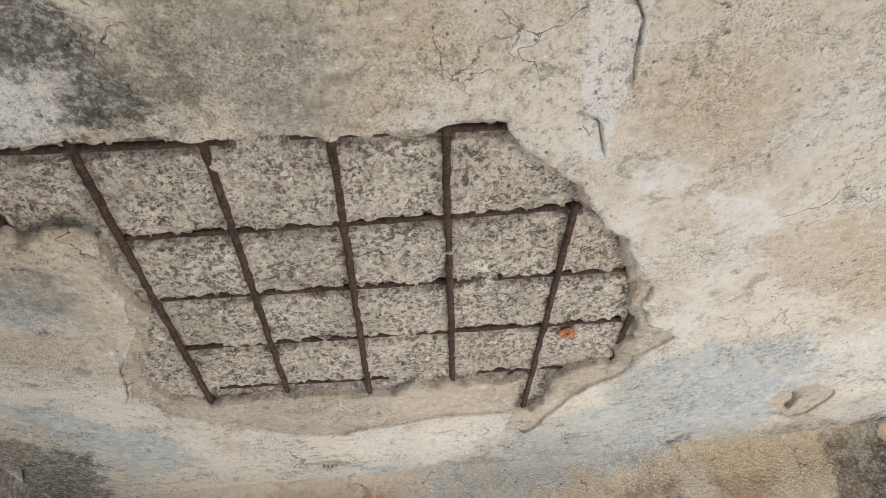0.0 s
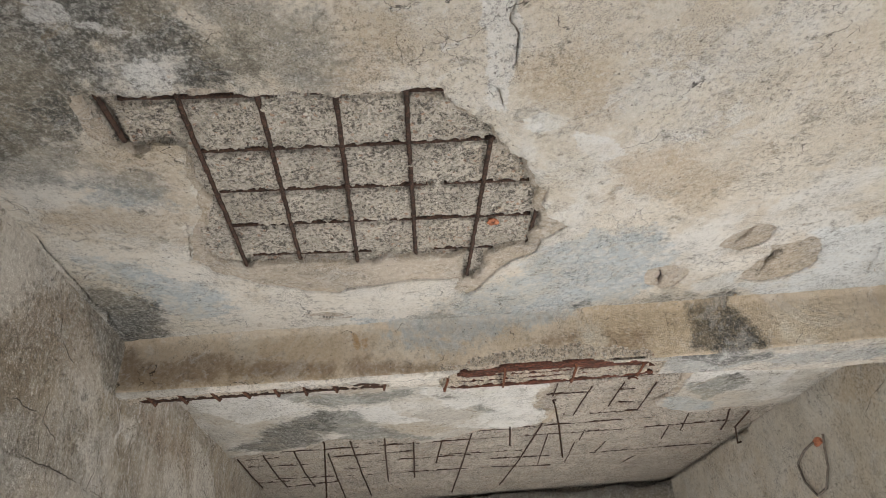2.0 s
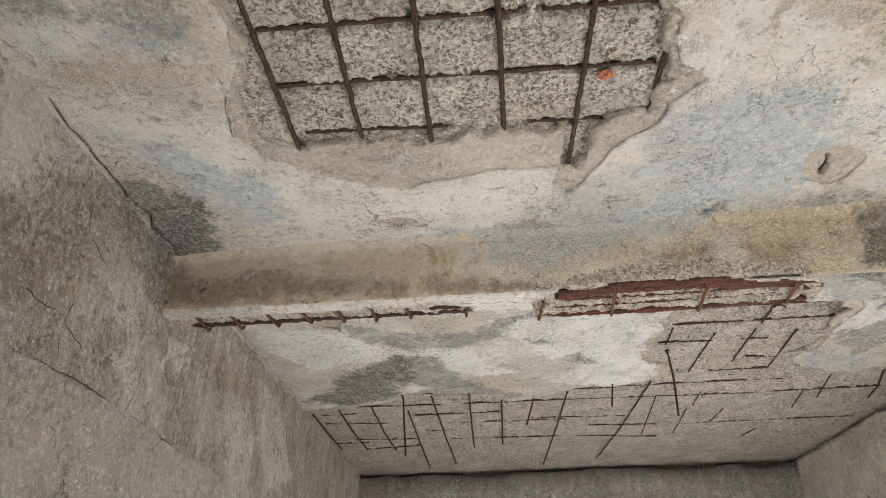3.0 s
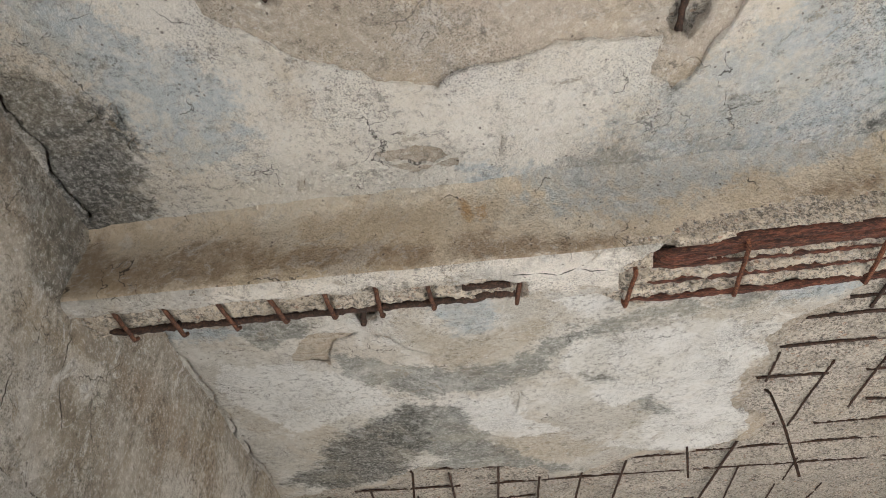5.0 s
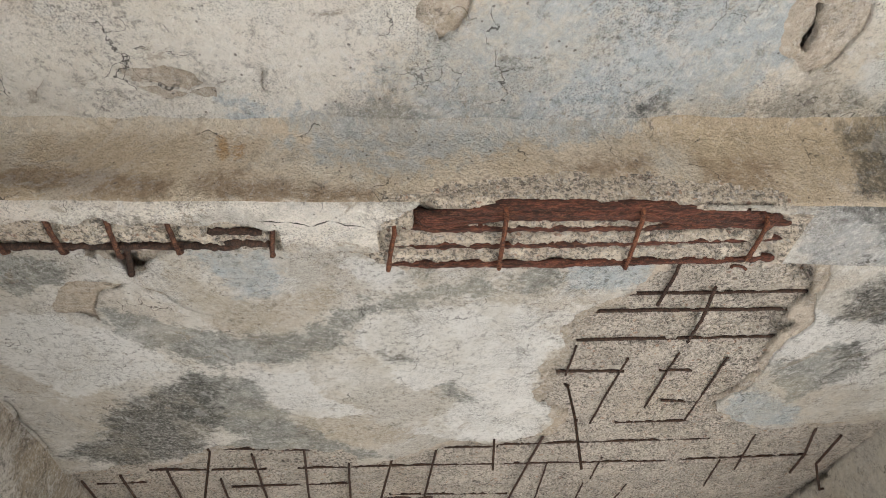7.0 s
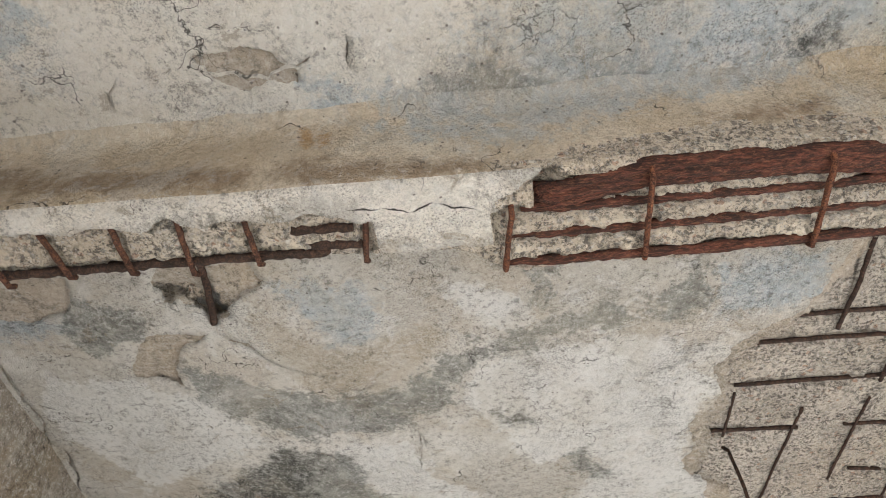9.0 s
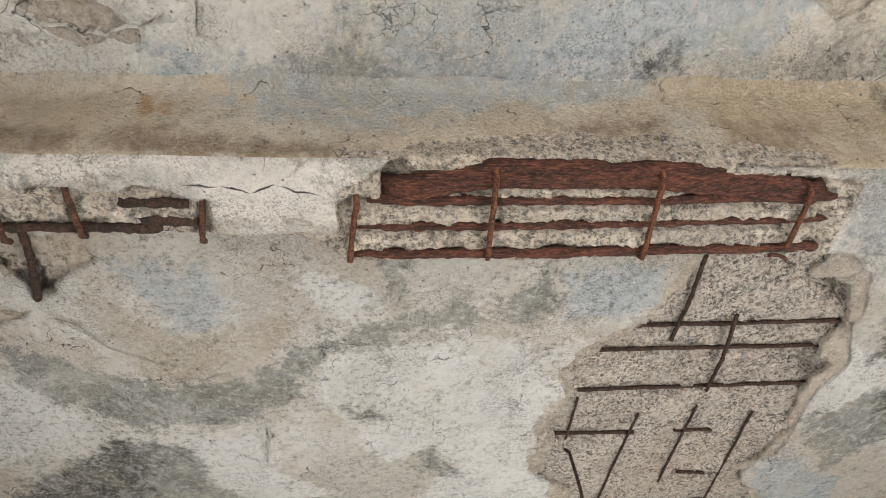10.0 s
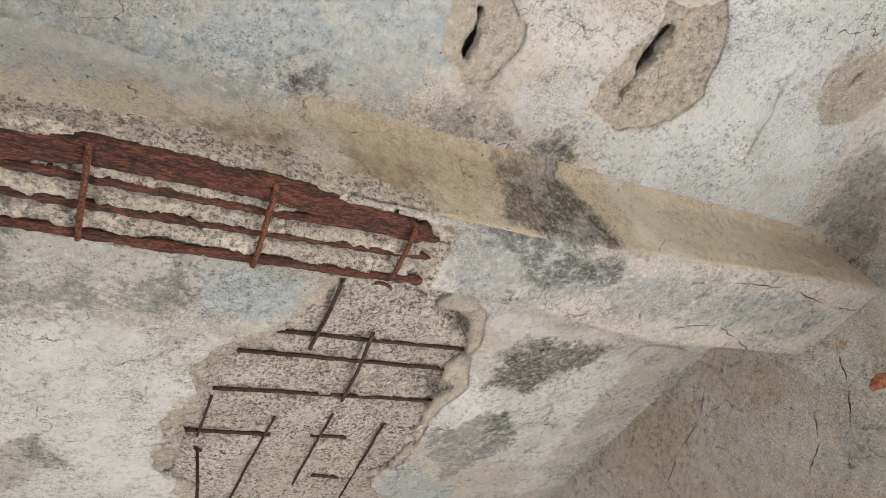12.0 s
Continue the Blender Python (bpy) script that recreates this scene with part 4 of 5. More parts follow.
# ---- rear ceiling ----
REAR_EDGE = [(-1.19, 4.24), (-0.95, 4.17), (-0.70, 4.16), (-0.58, 4.05), (-0.40, 4.08), (-0.22, 4.09), (-0.08, 4.10), (-0.04, 4.27), (0.10, 4.23), (0.28, 4.10), (0.50, 4.11), (0.65, 4.05), (0.70, 3.96), (0.68, 3.83), (0.60, 3.75), (0.63, 3.63), (0.60, 3.53), (0.66, 3.38), (0.64, 3.32), (0.69, 3.23), (0.76, 3.17), (0.86, 3.02), (0.89, 2.90)]
SIDE_EDGE = [(1.20, 2.88), (1.33, 3.08), (1.36, 3.16), (1.40, 3.34), (1.36, 3.46), (1.36, 3.58), (1.36, 3.70), (1.28, 3.83), (1.40, 4.00), (1.52, 4.08), (1.61, 4.08), (1.70, 4.04), (1.90, 4.08), (2.09, 4.05)]
REAR_ACROSS = [(0.67, 3.18, 1.33, 3.2), (0.74, 3.265, 1.32, 3.29), (0.71, 3.42, 1.33, 3.44), (0.61, 3.605, 0.9, 3.625), (1.02, 3.63, 1.13, 3.64), (-0.881, 4.293, -0.422, 4.336), (-1.139, 4.417, -0.935, 4.42), (-1.183, 4.595, -0.793, 4.656), (-0.606, 4.518, -0.112, 4.529), (-1.128, 4.999, -0.557, 5.077), (-1.27, 5.08, -1.039, 5.093), (-1.11, 5.275, -0.721, 5.233), (-0.484, 5.091, 0.228, 5.153), (-0.296, 4.339, 0.289, 4.365), (0.289, 4.365, 1.259, 4.427), (-0.564, 4.113, -0.209, 4.161), (0.16, 4.182, 0.52, 4.202), (0.519, 4.183, 1.371, 4.209), (-0.455, 4.707, 0.252, 4.753), (0.056, 4.691, 0.595, 4.745), (0.386, 4.919, 0.793, 4.97), (0.318, 5.155, 0.824, 5.281), (0.927, 4.983, 1.952, 5.002)]
REAR_ACROSS += [(1.314, 4.418, 1.864, 4.427), (1.083, 3.853, 1.173, 3.87), (0.697, 3.99, 0.803, 3.994), (0.95, 4.021, 1.223, 4.032), (-0.608, 4.865, -0.447, 4.868)]
REAR_ALONG = [(-1.17, 4.35, -1.27, 5.21), (-1.00, 4.31, -1.10, 5.25), (-0.80, 4.25, -0.91, 5.30), (-0.62, 4.39, -0.79, 5.90), (-0.44, 4.15, -0.57, 5.80), (-0.23, 4.08, -0.37, 5.32), (-0.08, 4.28, -0.17, 5.27), (0.28, 4.12, 0.07, 5.95), (0.69, 4.05, 0.46, 5.81), (0.92, 2.95, 0.91, 3.23), (1.05, 3.15, 1.055, 3.44), (1.76, 4.11, 1.86, 4.61)]
FAINT_ALONG = [(0.71, 3.44, 0.705, 3.63), (0.89, 3.53, 0.85, 4.01), (1.05, 3.51, 1.03, 3.89), (1.22, 3.55, 1.21, 4.02), (0.929, 4.635, 0.92, 5.198), (1.133, 4.674, 1.105, 4.965), (0.736, 4.388, 0.725, 5.161), (1.543, 4.173, 1.587, 4.548), (1.421, 5.155, 1.361, 5.354), (1.484, 4.43, 1.511, 4.745), (0.959, 4.332, 0.953, 4.585)]

CAVITIES = [(-0.51, 2.93, 0.15, 0.02), (-0.50, 2.94, 0.12, 0.08), (-0.65, 3.17, 0.12, 0.09), (1.24, 3.04, 0.05, 0.05), (1.32, 3.36, 0.035, 0.04), (1.28, 3.10, 0.03, 0.04)]
rear_left = ragged(REAR_EDGE, 11, 0.2, 0.010, closed=False)
rear_left += [Vector((0.5, 2.62)), Vector((left_x(2.62), 2.55))]
rear_holes = [ragged([(-0.565, 2.872), (-0.563, 2.923), (-0.527, 2.913), (-0.482, 2.962), (-0.476, 3.012), (-0.43, 2.974), (-0.393, 2.929), (-0.322, 2.882), (-0.36, 2.80), (-0.53, 2.80)], 31, 0.2, 0.007),
              ragged([(-0.732, 3.149), (-0.688, 3.063), (-0.626, 3.009), (-0.554, 3.014), (-0.495, 3.02), (-0.511, 3.032), (-0.562, 3.051), (-0.618, 3.128), (-0.614, 3.206), (-0.661, 3.166)], 32, 0.12, 0.008),
              ragged([(-0.937, 2.80), (-0.808, 2.80), (-0.73, 2.82), (-0.783, 2.917), (-0.873, 2.935), (-0.971, 2.895)], 35, 0.12, 0.009),
              ragged([(-0.47, 3.052), (-0.452, 3.045), (-0.418, 3.064), (-0.395, 3.13), (-0.43, 3.082)], 36, 0.12, 0.006)]
rear_holes.append(slit([(left_x(y) + 0.013, y) for y in (2.9, 3.1, 3.3, 3.5, 3.7, 3.9, 4.05)], 0.008, 490))
rear_holes += [slit(line, 0.0036, 500 + 7 * k) for k, line in enumerate(CRACKS_REAR) if max(x for x, y in line) < 0.62]
REAR_STAINS = {"tan": TAN_REAR, "blue": BLUE_REAR, "milk": MILK_REAR + MILK_REAR_MORE, "smoke": SMOKE_REAR + SMOKE_REAR_MORE, "dark": DARK_REAR}
ceiling_2 = link_mesh("ceiling_2", sheet(rear_left, rear_holes, H, 0.010, 0.003, 0.018), mat_rear)
stain(ceiling_2, (0, 1), REAR_STAINS)
tagged(ceiling_2, "blotched grey and white plaster ceiling, half fallen away", "ceiling", kind="structure")
rear_right = ragged(SIDE_EDGE, 12, 0.17, 0.010, closed=False)
rear_right += [Vector((right_x(2.65), 2.70)), Vector((1.2, 2.70))]
remnant = part("plaster_remnant", sheet(rear_right, [slit(line, 0.005, 700 + 7 * k) for k, line in enumerate(CRACKS_REAR) if min(x for x, y in line) > 1.43], H, 0.012, 0.003, 0.018), mat_rear, ceiling_2, "cracked pale plaster with dark mould streaks")
stain(remnant, (0, 1), REAR_STAINS)


def shifted(points, dx, dy):
    return [(x + dx, y + dy) for x, y in points]


coat_holes = [ragged([(-0.57, 2.872), (-0.562, 2.918), (-0.53, 2.908), (-0.488, 2.955), (-0.477, 3.006), (-0.432, 2.974), (-0.405, 2.935), (-0.42, 2.90), (-0.50, 2.868)], 33, 0.25, 0.006),
              ragged([(-0.70, 3.163), (-0.655, 3.172), (-0.622, 3.20), (-0.628, 3.165), (-0.66, 3.15)], 34, 0.2, 0.006)]
coat_left = ragged(shifted(REAR_EDGE, 0.035, 0.025), 21, 0.3, 0.010, closed=False) + [Vector((0.5, 2.62)), Vector((left_x(2.62), 2.55))]
part("undercoat", sheet(coat_left, coat_holes, H + 0.007, 0.014, 0.003), mat_coat, ceiling_2, "tan render undercoat with ragged edge")
coat_right = ragged(shifted(SIDE_EDGE, -0.035, 0.0), 22, 0.3, 0.010, closed=False) + [Vector((right_x(2.65), 2.70)), Vector((1.2, 2.70))]
part("undercoat", sheet(coat_right, [], H + 0.007, 0.014, 0.003), mat_coat, ceiling_2, "tan render undercoat with ragged edge")
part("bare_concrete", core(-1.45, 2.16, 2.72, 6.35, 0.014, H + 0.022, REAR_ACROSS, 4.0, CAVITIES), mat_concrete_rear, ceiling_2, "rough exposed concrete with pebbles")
part("bare_concrete", core(-0.76, -0.28, 2.74, 3.26, 0.005, H + 0.017, [(-0.43, 2.80, -0.472, 3.0)], 6.0, [(-0.535, 2.905, 0.03, 0.05), (-0.49, 2.95, 0.034, 0.05), (-0.455, 2.985, 0.03, 0.05), (-0.64, 3.175, 0.035, 0.05)]), mat_concrete_beam, ceiling_2, "crumbling concrete in a broken cavity")

for k, (ax, ay, bx, by) in enumerate(REAR_ACROSS):
    bar([(ax, ay, H + 0.027), (bx, by, H + 0.027)], 0.0052, mat_bar, "thin rusted steel bar lying in rear ceiling concrete", "bars of the rear ceiling", 40 + k, rough=0.3)
for k, (ax, ay, bx, by) in enumerate(REAR_ALONG):
    sag = 0.012 * ((k * 7) % 3) / 2
    bar([(ax, ay, H + 0.014), ((ax + bx) / 2, (ay + by) / 2, H + 0.010 - sag), (bx, by, H + 0.016)], 0.0047, mat_bar, "thin rusted steel bar running under rear ceiling", "bars of the rear ceiling", 70 + k, rough=0.32)
for k, (ax, ay, bx, by) in enumerate(FAINT_ALONG):
    bar([(ax, ay, H + 0.019), (bx, by, H + 0.019)], 0.0034, mat_bar, "rusted steel bar half buried in rear ceiling concrete", "bars of the rear ceiling", 95 + k, rough=0.5)
HANGING = "loose thin steel bar hanging straight down from rear ceiling"
bar([(0.725, 3.70, H + 0.02), (0.705, 3.66, H + 0.006), (0.708, 3.635, H - 0.02), (0.711, 3.63, 2.67), (0.708, 3.655, 2.515)], 0.0045, mat_bar, HANGING, "bars of the rear ceiling", 120)
bar([(0.493, 4.06, H + 0.02), (0.493, 4.075, H - 0.005), (0.484, 4.16, 2.715)], 0.0045, mat_bar, HANGING, "bars of the rear ceiling", 121)
bar([(0.10, 4.27, H + 0.022), (0.095, 4.245, H + 0.006), (0.04, 4.43, 2.715)], 0.0045, mat_bar, HANGING, "bars of the rear ceiling", 123)
bar([(-0.60, 4.04, H + 0.022), (-0.575, 4.07, H - 0.004), (-0.56, 4.10, 2.50)], 0.0045, mat_bar, HANGING, "bars of the rear ceiling", 124)
bar([(1.90, 4.20, H + 0.01), (1.88, 4.42, H - 0.02), (1.90, 4.50, H - 0.10), (1.93, 4.52, H - 0.09)], 0.005, mat_bar, "bent steel bar end hanging beside the wall", "bars of the rear ceiling", 122)

# ---- beam ----
PANEL = ((0.18, 2.60), (0.22, 2.585), (0.30, 2.555), (0.41, 2.54), (0.53, 2.535), (0.67, 2.575), (0.82, 2.60), (0.95, 2.61))


def bar_lines(x):
    """Where the bared main bars run under the beam at x."""
    ay = along(CORNER, x)
    out = [2.640 + 0.037 * (x - 0.225), 2.690 + 0.028 * (x - 0.20), 2.742 + 0.033 * (x - 0.20)]
    return out if ay is None else out + [ay, ay + 0.012, ay + 0.024]


EDGE_TIES = [(-0.890, 2.555, -0.899, 2.664), (-0.780, 2.567, -0.782, 2.672), (-0.663, 2.572, -0.658, 2.671), (-0.552, 2.572, -0.543, 2.669), (-0.433, 2.578, -0.436, 2.676), (-0.324, 2.580, -0.333, 2.692), (-0.217, 2.572, -0.219, 2.687), (-0.029, 2.619, -0.044, 2.705)]
CORNER = ((0.235, 2.615), (0.41, 2.588), (0.67, 2.602), (0.82, 2.622), (0.96, 2.648))


def beam_section(x, step):
    """Points round the beam from its front top, down the face, under it and up its rear, each with its outward way."""
    yt, yf, yr = beam_top(x), beam_front(x), beam_rear(x)
    key = [(yt - 0.05, H + 0.012), (yt - 0.022, H - 0.002), (yt - 0.004, H - 0.018), (yt + 0.1 * (yf - yt), H - 0.045), (yf - 0.001, BEAM_Z + 0.012), (yf + 0.010, BEAM_Z), (yr - 0.008, BEAM_Z), (yr, BEAM_Z + 0.008), (yr + 0.004, H + 0.03)]
    counts = (3, 3, 4, 26, 3, 46, 3, 8)
    out = []
    for (ay, az), (by, bz), n in zip(key, key[1:], counts):
        out += [(ay + (by - ay) * k / n, az + (bz - az) * k / n) for k in range(n)]
    out.append(key[-1])
    return out


def beam_mesh():
    bm = bmesh.new()
    x0, x1, step = left_x(2.6) - 0.05, right_x(2.7) + 0.05, 0.0048
    n = int((x1 - x0) / step)
    rings, bare = [], []
    for i in range(n + 1):
        x = x0 + i * step
        sec = beam_section(x, step)
        yf, yr = beam_front(x), beam_rear(x)
        top = along(PANEL, x)
        ring, flags = [], []
        for k, (y, z) in enumerate(sec):
            under = z < BEAM_Z + 0.05
            wob = 0.010 * fractal(x * 14, y * 14, 3.0, 4)
            y2, z2, hollow = y, z, 0.0
            swell = 0.004 * fractal(x * 4, (y + z) * 4, 8.0, 3) + 0.0012 * fractal(x * 30, (y + z) * 30, 1.0, 3)
            # the plaster strip on the front edge stands below the broken strip behind it
            arch = 0.010 * abs(math.sin((x + 0.89) * math.pi / 0.112))
            strip = yf + 0.046 + arch + 0.02 * max(0.0, min(1.0, (x + 0.2) / 0.2)) + wob * 1.4
            whole = -0.02 < x < 0.17 and y < yf + 0.135 + wob
            if k >= 37 and x < 0.185 and y > strip and not whole:
                hollow = 0.015
                if -0.95 < x < -0.10 and y > yr - 0.030 + wob:
                    hollow = 0.030
                elif any(abs(x - tx - (y - ty) * (ux - tx) / (uy - ty)) < 0.0105 + 0.5 * wob for tx, ty, ux, uy in EDGE_TIES):
                    hollow = 0.020
                elif y < strip + 0.008:
                    hollow = 0.034
            if top is not None:
                lip = top + wob * 1.2
                rise = math.sin(math.pi * min(1.0, max(0.0, (x - 0.2) / 0.77)))
                if 11 <= k < 37:
                    if rise > 0.2 and z < BEAM_Z + 0.008 + 0.013 * rise + 0.6 * wob:
                        hollow = 0.030
                    elif z < BEAM_Z + 0.020 + 0.055 * rise + 2.2 * wob:
                        hollow = 0.005
                elif k >= 37 and y > lip:
                    hollow = 0.006
                    edge = along(CORNER, x)
                    if edge is not None and y < edge + 0.030 * min(1.0, (x - 0.235) / 0.07, (0.96 - x) / 0.07):
                        hollow, y2 = 0.036, max(y, yf + 0.024)
                    elif any(abs(y - yb) < 0.0105 + 0.35 * wob for yb in bar_lines(x)):
                        hollow = 0.036
            if x > 0.95 and x < 1.0 and y > 2.62 and k >= 36:
                hollow = max(hollow, 0.03 * (1.0 - (x - 0.95) / 0.05))
            if hollow:
                crumb = 0.008 * fractal(x * 16, y * 16, 5.0, 4) + 0.006 * fractal(x * 60, y * 60, 6.0, 3)
                if k < 37:
                    y2, z2 = y + (0.024 if hollow > 0.01 else 0.002) + 0.25 * crumb, z + 0.2 * crumb
                else:
                    z2 = max(z, BEAM_Z) + hollow + crumb if z < BEAM_Z + hollow + 0.004 else z + crumb
            elif k < 34:
                y2 = y - swell
            else:
                z2 = z - swell
            ring.append(bm.verts.new((x, y2, z2)))
            flags.append(hollow > 0)
        rings.append(ring)
        bare.append(flags)
    for i in range(n):
        for k in range(len(rings[0]) - 1):
            f = bm.faces.new((rings[i][k], rings[i][k + 1], rings[i + 1][k + 1], rings[i + 1][k]))
            broken = bare[i][k] + bare[i][k + 1] + bare[i + 1][k] + bare[i + 1][k + 1]
            f.smooth = broken in (0, 4)
            if broken >= 2:
                f.material_index = 2
            elif k >= 37:
                f.material_index = 1
    bmesh.ops.recalc_face_normals(bm, faces=bm.faces)
    return bm


beam = link_mesh("ceiling_beam", beam_mesh(), (mat_beam_face, mat_beam_under, mat_concrete_beam))
stain(beam, (0, 2), {"brown_face": BROWN_FACE, "pale_face": PALE_FACE, "blue_face": BLUE_FACE, "bare_face": BARE_FACE, "soot_face": SOOT_FACE, "rust_face": RUST_FACE})
stain(beam, (0, 1), {"pale_under": PALE_UNDER, "grey_under": GREY_UNDER, "soot_under": SOOT_UNDER})
tagged(beam, "plastered concrete ceiling beam with broken underside and bare rusted steel", "beam", kind="structure")

# main bars of the beam, laid bare in the middle
BEAM_BARS = [(0.225, 2.640, 0.98, 2.668, 0.0078, 0.013), (0.20, 2.690, 0.98, 2.712, 0.0078, 0.014), (0.20, 2.742, 1.04, 2.770, 0.0085, 0.007)]
for k, (ax, ay, bx, by, r, up) in enumerate(BEAM_BARS):
    bar([(ax - 0.01, ay, BEAM_Z + up + 0.012), (ax + 0.05, ay + 0.002, BEAM_Z + up + 0.003), ((ax + bx) / 2, (ay + by) / 2, BEAM_Z + up), (bx, by, BEAM_Z + up + 0.010)], r, mat_red, "thick red-rusted main bar bared under the beam", "main bars of the beam", 140 + k, "beam_bar", 0.45)
for k, (dy, dz, r) in enumerate(((0.000, 0.017, 0.0100), (0.012, 0.014, 0.0105), (0.025, 0.016, 0.0100))):
    bar([(x, y + dy, BEAM_Z + dz + (0.022 if x in (0.235, 0.96) else 0.0)) for x, y in ((0.235, 2.615), (0.265, 2.608), *CORNER[1:-1], (0.93, 2.642), (0.96, 2.648))], r, mat_red, "swollen flaking red-rusted corner bar of the beam", "main bars of the beam", 150 + k, "beam_bar", 0.32)
bar([(x, along(CORNER, x) - 0.006, BEAM_Z + z) for x, z in ((0.30, 0.016), (0.41, 0.020), (0.67, 0.020), (0.82, 0.019), (0.90, 0.016))], 0.0085, mat_red, "swollen flaking red-rusted corner bar of the beam", "main bars of the beam", 155, "beam_bar", 0.4)
PANEL_TIES = [(0.199, 2.620, 0.180, 2.750), (0.410, 2.565, 0.405, 2.757), (0.670, 2.585, 0.667, 2.768), (0.918, 2.634, 0.915, 2.755)]
for k, (ax, ay, bx, by) in enumerate(PANEL_TIES):
    ay = max(ay, beam_front(ax) + 0.016)
    bar([(ax, ay + 0.004, BEAM_Z + 0.050), (ax, ay + 0.002, BEAM_Z + 0.006), (ax, ay + 0.012, BEAM_Z - 0.003), ((ax + bx) / 2, (ay + by) / 2, BEAM_Z - 0.004), (bx, by - 0.006, BEAM_Z - 0.004), (bx, by + 0.004, BEAM_Z + 0.020)], 0.0046, mat_tie, "red-rusted steel tie wrapped round the beam bars", "ties of the beam", 160 + k, "beam_tie", 0.25)
for k, (ax, ay, bx, by) in enumerate(EDGE_TIES):
    bar([(ax, ay - 0.012, BEAM_Z + 0.026), (ax, ay, BEAM_Z + 0.013), (bx, by - 0.006, BEAM_Z + 0.007), (bx, by + 0.004, BEAM_Z + 0.018)], 0.0048, mat_tie_dark, "brown rusted steel tie showing in the beam underside", "ties of the beam", 170 + k, "beam_tie", 0.25)
for k, (ax, ay, bx, by) in enumerate(((-0.93, 2.644, -0.80, 2.650), (-0.80, 2.650, -0.42, 2.669), (-0.45, 2.668, -0.12, 2.684))):
    bar([(ax - 0.03, ay - 0.003, BEAM_Z + 0.034), (ax, ay - 0.004, BEAM_Z + 0.020), (bx, by - 0.004, BEAM_Z + 0.020), (bx + 0.03, by - 0.004, BEAM_Z + 0.034)], 0.0075, mat_bar, "dark rusted bar along the beam's rear edge", "main bars of the beam", 180 + k, "beam_bar", 0.5)
for k, (ax, ay, bx) in enumerate(((-0.15, 2.625, -0.05), (-0.13, 2.660, -0.045))):
    bar([(ax, ay, BEAM_Z + 0.014), (bx, ay + 0.004, BEAM_Z + 0.010)], 0.007, mat_bar, "short stretch of rusted bar in the beam underside", "main bars of the beam", 185 + k, "beam_bar", 0.4)
bar([(-0.425, 2.74, H + 0.004), (-0.445, 2.88, H - 0.001), (-0.472, 2.99, H + 0.002)], 0.0075, mat_bar, "broken rusted bar end hanging in a ceiling cavity", "bars of the rear ceiling", 191, "steel_bar", 0.4)
bar([(0.905 + 0.018 * math.sin(a), 2.772 + 0.004 * a, BEAM_Z - 0.002 - 0.016 * (1 - math.cos(a)) / 2) for a in (-1.6, -1.0, -0.4, 0.2, 0.8, 1.5)], 0.0035, mat_red, "small rusted wire loop under the beam", "ties of the beam", 190, "wire_hook")


# ---- walls and floor ----
def wall_mesh(a, b, z0, z1, thick, openings=(), nx=60, nz=40, seed=0.0, relief=0.004, top=None):
    """A wall from a to b in plan, seen from its left-hand side, gently uneven, with openings (start, end, low, high) along it."""
    bm = bmesh.new()
    ax, ay = a
    way = Vector((b[0] - ax, b[1] - ay))
    length = way.length
    way.normalize()
    out = Vector((-way.y, way.x))
    us = sorted({i * length / nx for i in range(nx + 1)} | {u for o in openings for u in o[:2]})
    zs = sorted({z0 + i * (z1 - z0) / nz for i in range(nz + 1)} | {z for o in openings for z in o[2:]})
    inside, outside = {}, {}
    for i, u in enumerate(us):
        for j, z in enumerate(zs):
            zz = z if top is None or j < len(zs) - 1 else z + top(u)
            d = relief * fractal(u * 2.5, zz * 2.5, seed, 4)
            inside[i, j] = bm.verts.new((ax + way.x * u + out.x * d, ay + way.y * u + out.y * d, zz))
            outside[i, j] = bm.verts.new((ax + way.x * u - out.x * thick, ay + way.y * u - out.y * thick, zz))

    def solid(i, j):
        if not (0 <= i < len(us) - 1 and 0 <= j < len(zs) - 1):
            return False
        u, z = (us[i] + us[i + 1]) / 2, (zs[j] + zs[j + 1]) / 2
        return not any(o[0] < u < o[1] and o[2] < z < o[3] for o in openings)

    for i in range(len(us) - 1):
        for j in range(len(zs) - 1):
            if not solid(i, j):
                continue
            bm.faces.new((inside[i, j], inside[i, j + 1], inside[i + 1, j + 1], inside[i + 1, j])).smooth = True
            bm.faces.new((outside[i, j], outside[i + 1, j], outside[i + 1, j + 1], outside[i, j + 1]))
            for di, dj, p, q in ((-1, 0, (i, j), (i, j + 1)), (1, 0, (i + 1, j + 1), (i + 1, j)), (0, -1, (i + 1, j), (i, j)), (0, 1, (i, j + 1), (i + 1, j + 1))):
                if not solid(i + di, j + dj):
                    bm.faces.new((inside[p], outside[p], outside[q], inside[q]))
    bmesh.ops.recalc_face_normals(bm, faces=bm.faces)
    return bm


# low openings out of view, added for the left fill lamps
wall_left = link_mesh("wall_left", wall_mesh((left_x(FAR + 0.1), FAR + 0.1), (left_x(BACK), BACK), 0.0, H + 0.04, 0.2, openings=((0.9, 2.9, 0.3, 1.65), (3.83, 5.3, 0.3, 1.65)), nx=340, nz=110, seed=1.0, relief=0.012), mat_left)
stain(wall_left, (1, 2), {"pale_left": PALE_LEFT, "brown_left": BROWN_LEFT, "corner_shade_left": CORNER_SHADE_LEFT})
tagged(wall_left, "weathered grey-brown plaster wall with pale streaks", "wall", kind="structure")


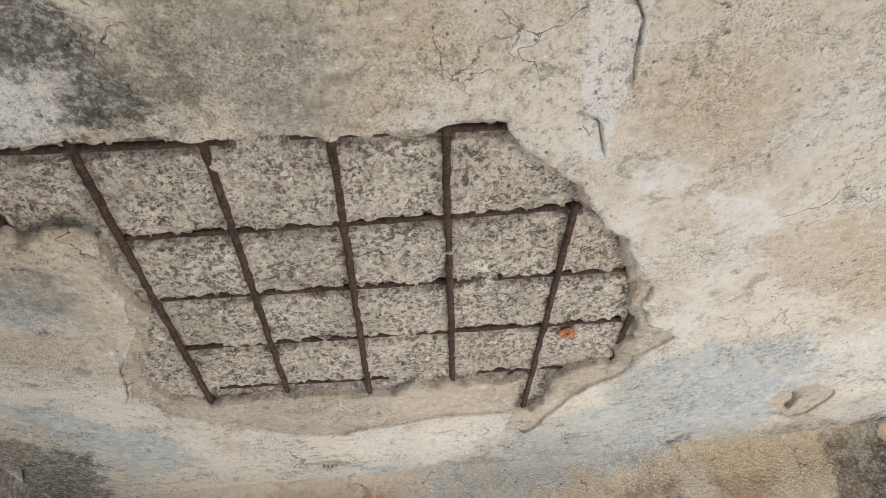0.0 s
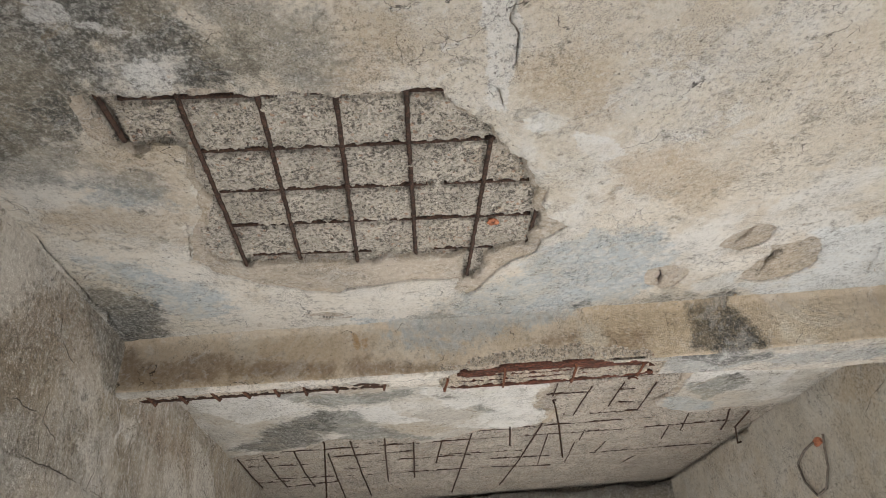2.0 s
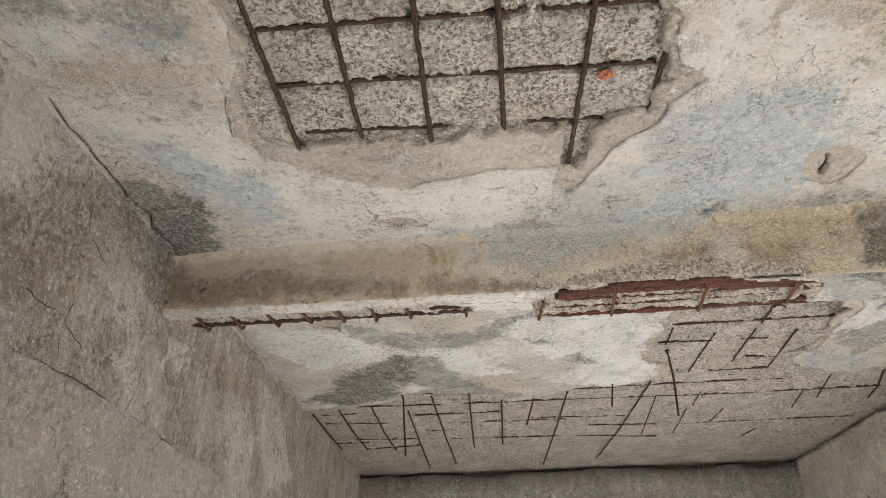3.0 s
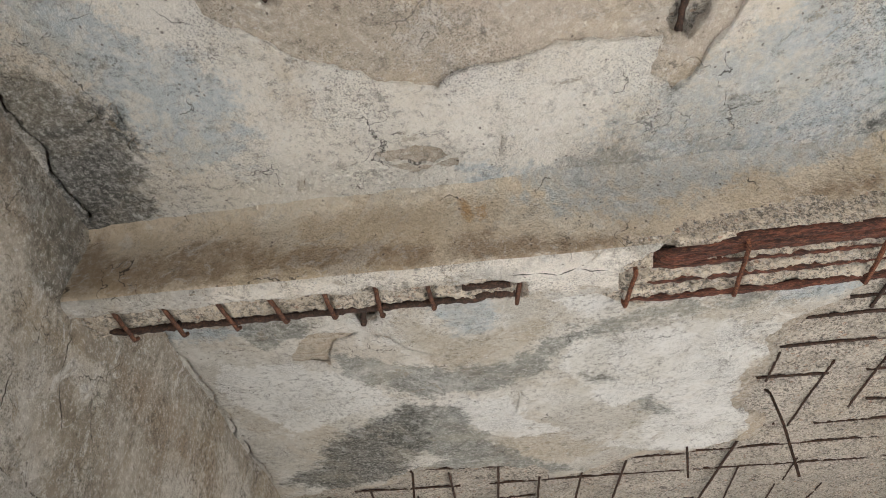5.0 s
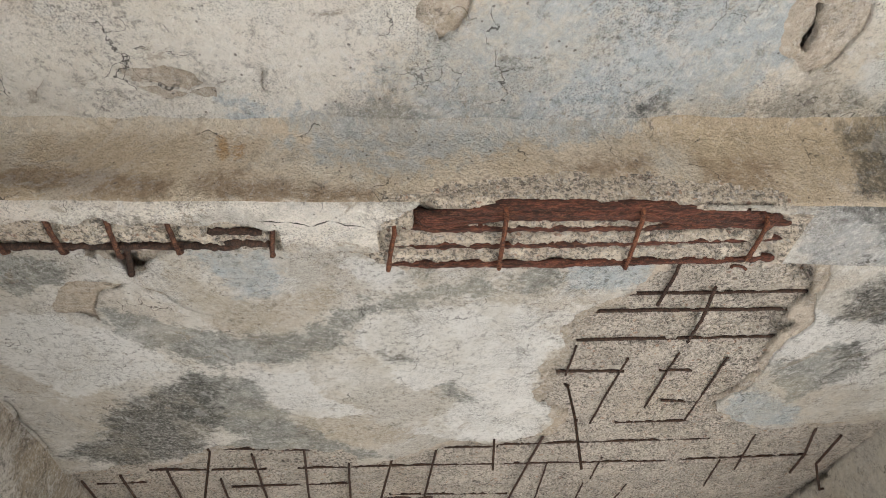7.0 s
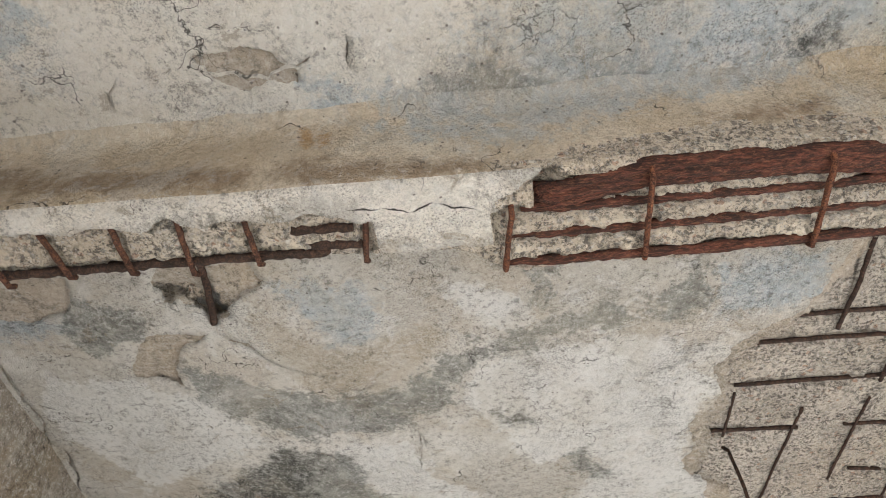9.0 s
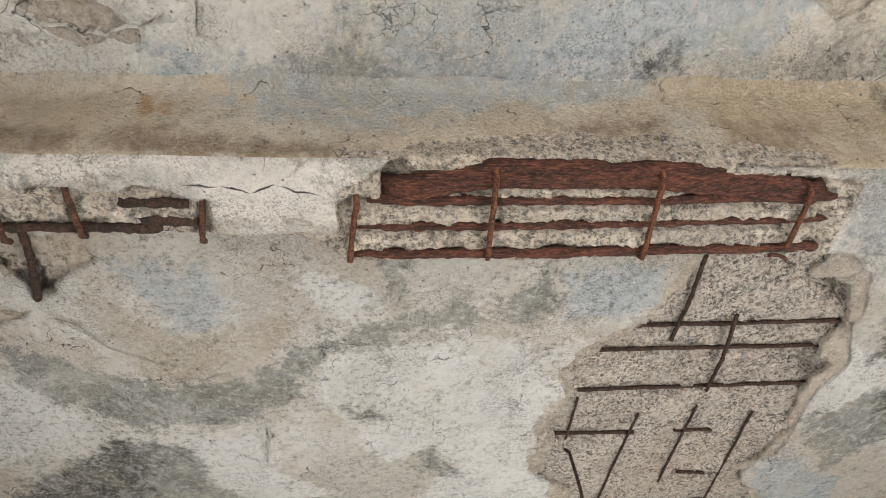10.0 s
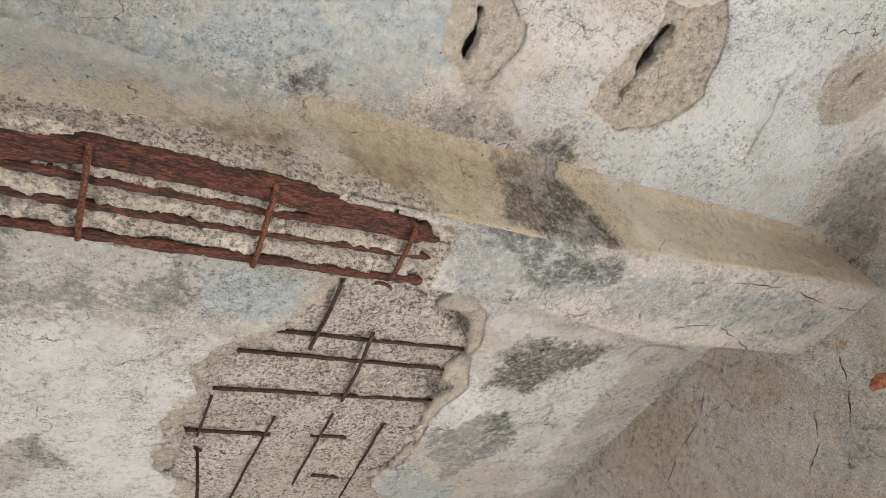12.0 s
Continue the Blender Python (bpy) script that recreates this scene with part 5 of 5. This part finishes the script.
def ledge_mesh():
    """The thicker lower coat of plaster on the wall, with its broken upper edge."""
    bm = bmesh.new()
    top, mid, low = [], [], []
    for i in range(260):
        y = BACK + 0.1 + i * (FAR - BACK - 0.2) / 259
        x = left_x(y)
        z = 2.262 + 0.012 * fractal(y * 5, 0.3, 2.0, 4) - 0.035 * max(0.0, y - 2.4)
        d = 0.024 + 0.004 * fractal(y * 9, 1.3, 2.0, 3)
        top.append(bm.verts.new((x - 0.02, y, z + 0.006)))
        mid.append(bm.verts.new((x + d, y, z - 0.006)))
        low.append(bm.verts.new((x + d, y, 1.72)))
    for i in range(259):
        bm.faces.new((top[i], top[i + 1], mid[i + 1], mid[i]))
        bm.faces.new((mid[i], mid[i + 1], low[i + 1], low[i]))
    bmesh.ops.recalc_face_normals(bm, faces=bm.faces)
    return bm


part("lower_plaster_coat", ledge_mesh(), mat_lower, wall_left, "thicker lower coat of plaster with a broken edge")
# openings below view are assumed, so that sun and lamps reach the ceilings
wall_right = link_mesh("wall_right", wall_mesh((right_x(BACK), BACK), (right_x(FAR + 0.1), FAR + 0.1), 0.0, H + 0.04, 0.2, openings=((2.95, 4.95, 0.25, 1.85), (5.3, 7.9, 0.25, 1.85)), nx=240, nz=90, seed=2.0, relief=0.012, top=lambda u: -0.07 * min(1.0, max(0.0, u - 6.6)) + 0.03 * fractal(u * 5, 0.2, 0.0, 4)), mat_right)
stain(wall_right, (1, 2), {"tan_right": TAN_RIGHT, "blue_right": BLUE_RIGHT, "pale_right": PALE_RIGHT, "dark_right": DARK_RIGHT, "rust_right": RUST_RIGHT})
tagged(wall_right, "cracked grey-brown plaster wall with patches of bare brick", "wall", kind="structure")
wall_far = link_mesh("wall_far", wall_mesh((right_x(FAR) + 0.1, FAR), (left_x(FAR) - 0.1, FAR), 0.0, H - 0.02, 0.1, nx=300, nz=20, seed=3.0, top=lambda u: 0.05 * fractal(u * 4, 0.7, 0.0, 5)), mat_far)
part("bare_wall", wall_mesh((right_x(FAR) + 0.15, FAR + 0.12), (left_x(FAR) - 0.15, FAR + 0.12), 0.0, H + 0.06, 0.15, nx=40, nz=10, seed=6.0), mat_concrete, wall_far, "dark broken masonry above the plaster edge")
tagged(wall_far, "grey plaster wall with a broken upper edge", "wall", kind="structure")
# unseen wall that closes the room; its doorway is assumed for the lamp
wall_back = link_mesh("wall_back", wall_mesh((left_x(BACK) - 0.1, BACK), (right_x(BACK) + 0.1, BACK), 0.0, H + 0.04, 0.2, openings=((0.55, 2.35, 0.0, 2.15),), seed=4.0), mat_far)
tagged(wall_back, "plain grey plaster wall with a wide doorway", "wall", kind="structure")


def slab_mesh(x0, x1, y0, y1, z0, z1):
    bm = bmesh.new()
    bmesh.ops.create_cube(bm, size=1.0, matrix=Matrix.LocRotScale(((x0 + x1) / 2, (y0 + y1) / 2, (z0 + z1) / 2), None, (x1 - x0, y1 - y0, z1 - z0)))
    return bm


floor = link_mesh("floor", slab_mesh(-1.9, 3.0, BACK - 0.2, FAR + 0.3, -0.15, 0.0), mat_floor)
tagged(floor, "bare grey cement floor", "floor", kind="structure")
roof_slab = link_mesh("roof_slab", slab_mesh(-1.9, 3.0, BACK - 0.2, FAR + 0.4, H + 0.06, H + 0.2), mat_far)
tagged(roof_slab, "concrete roof slab above the ceilings", "roof", kind="structure")
ground = link_mesh("ground", slab_mesh(-60, 60, -60, 60, -0.4, -0.16), mat_floor)
tagged(ground, "dusty pale ground outside", "ground", kind="structure")

# ---- wall details ----
loop = [(3.82, 2.56), (3.845, 2.50), (3.875, 2.41), (3.95, 2.32), (4.05, 2.30), (4.12, 2.38), (4.135, 2.48), (4.03, 2.53), (3.93, 2.545)]
wire = link_mesh("wire_loop", rod([(right_x(y) - 0.014, y, z) for y, z in loop], 0.006, 200, 0.1), mat_wire)
tagged(wire, "old grey cable loop hanging on the plaster wall", "cable")
for y, z, size in ((2.75, 2.43, (0.012, 0.030, 0.018)), (3.92, 2.545, (0.012, 0.045, 0.022))):
    chip = link_mesh("brick_patch", pebble((right_x(y) + 0.004, y, z), size, y), mat_brick, wall_right, "bare red brick where plaster has fallen")
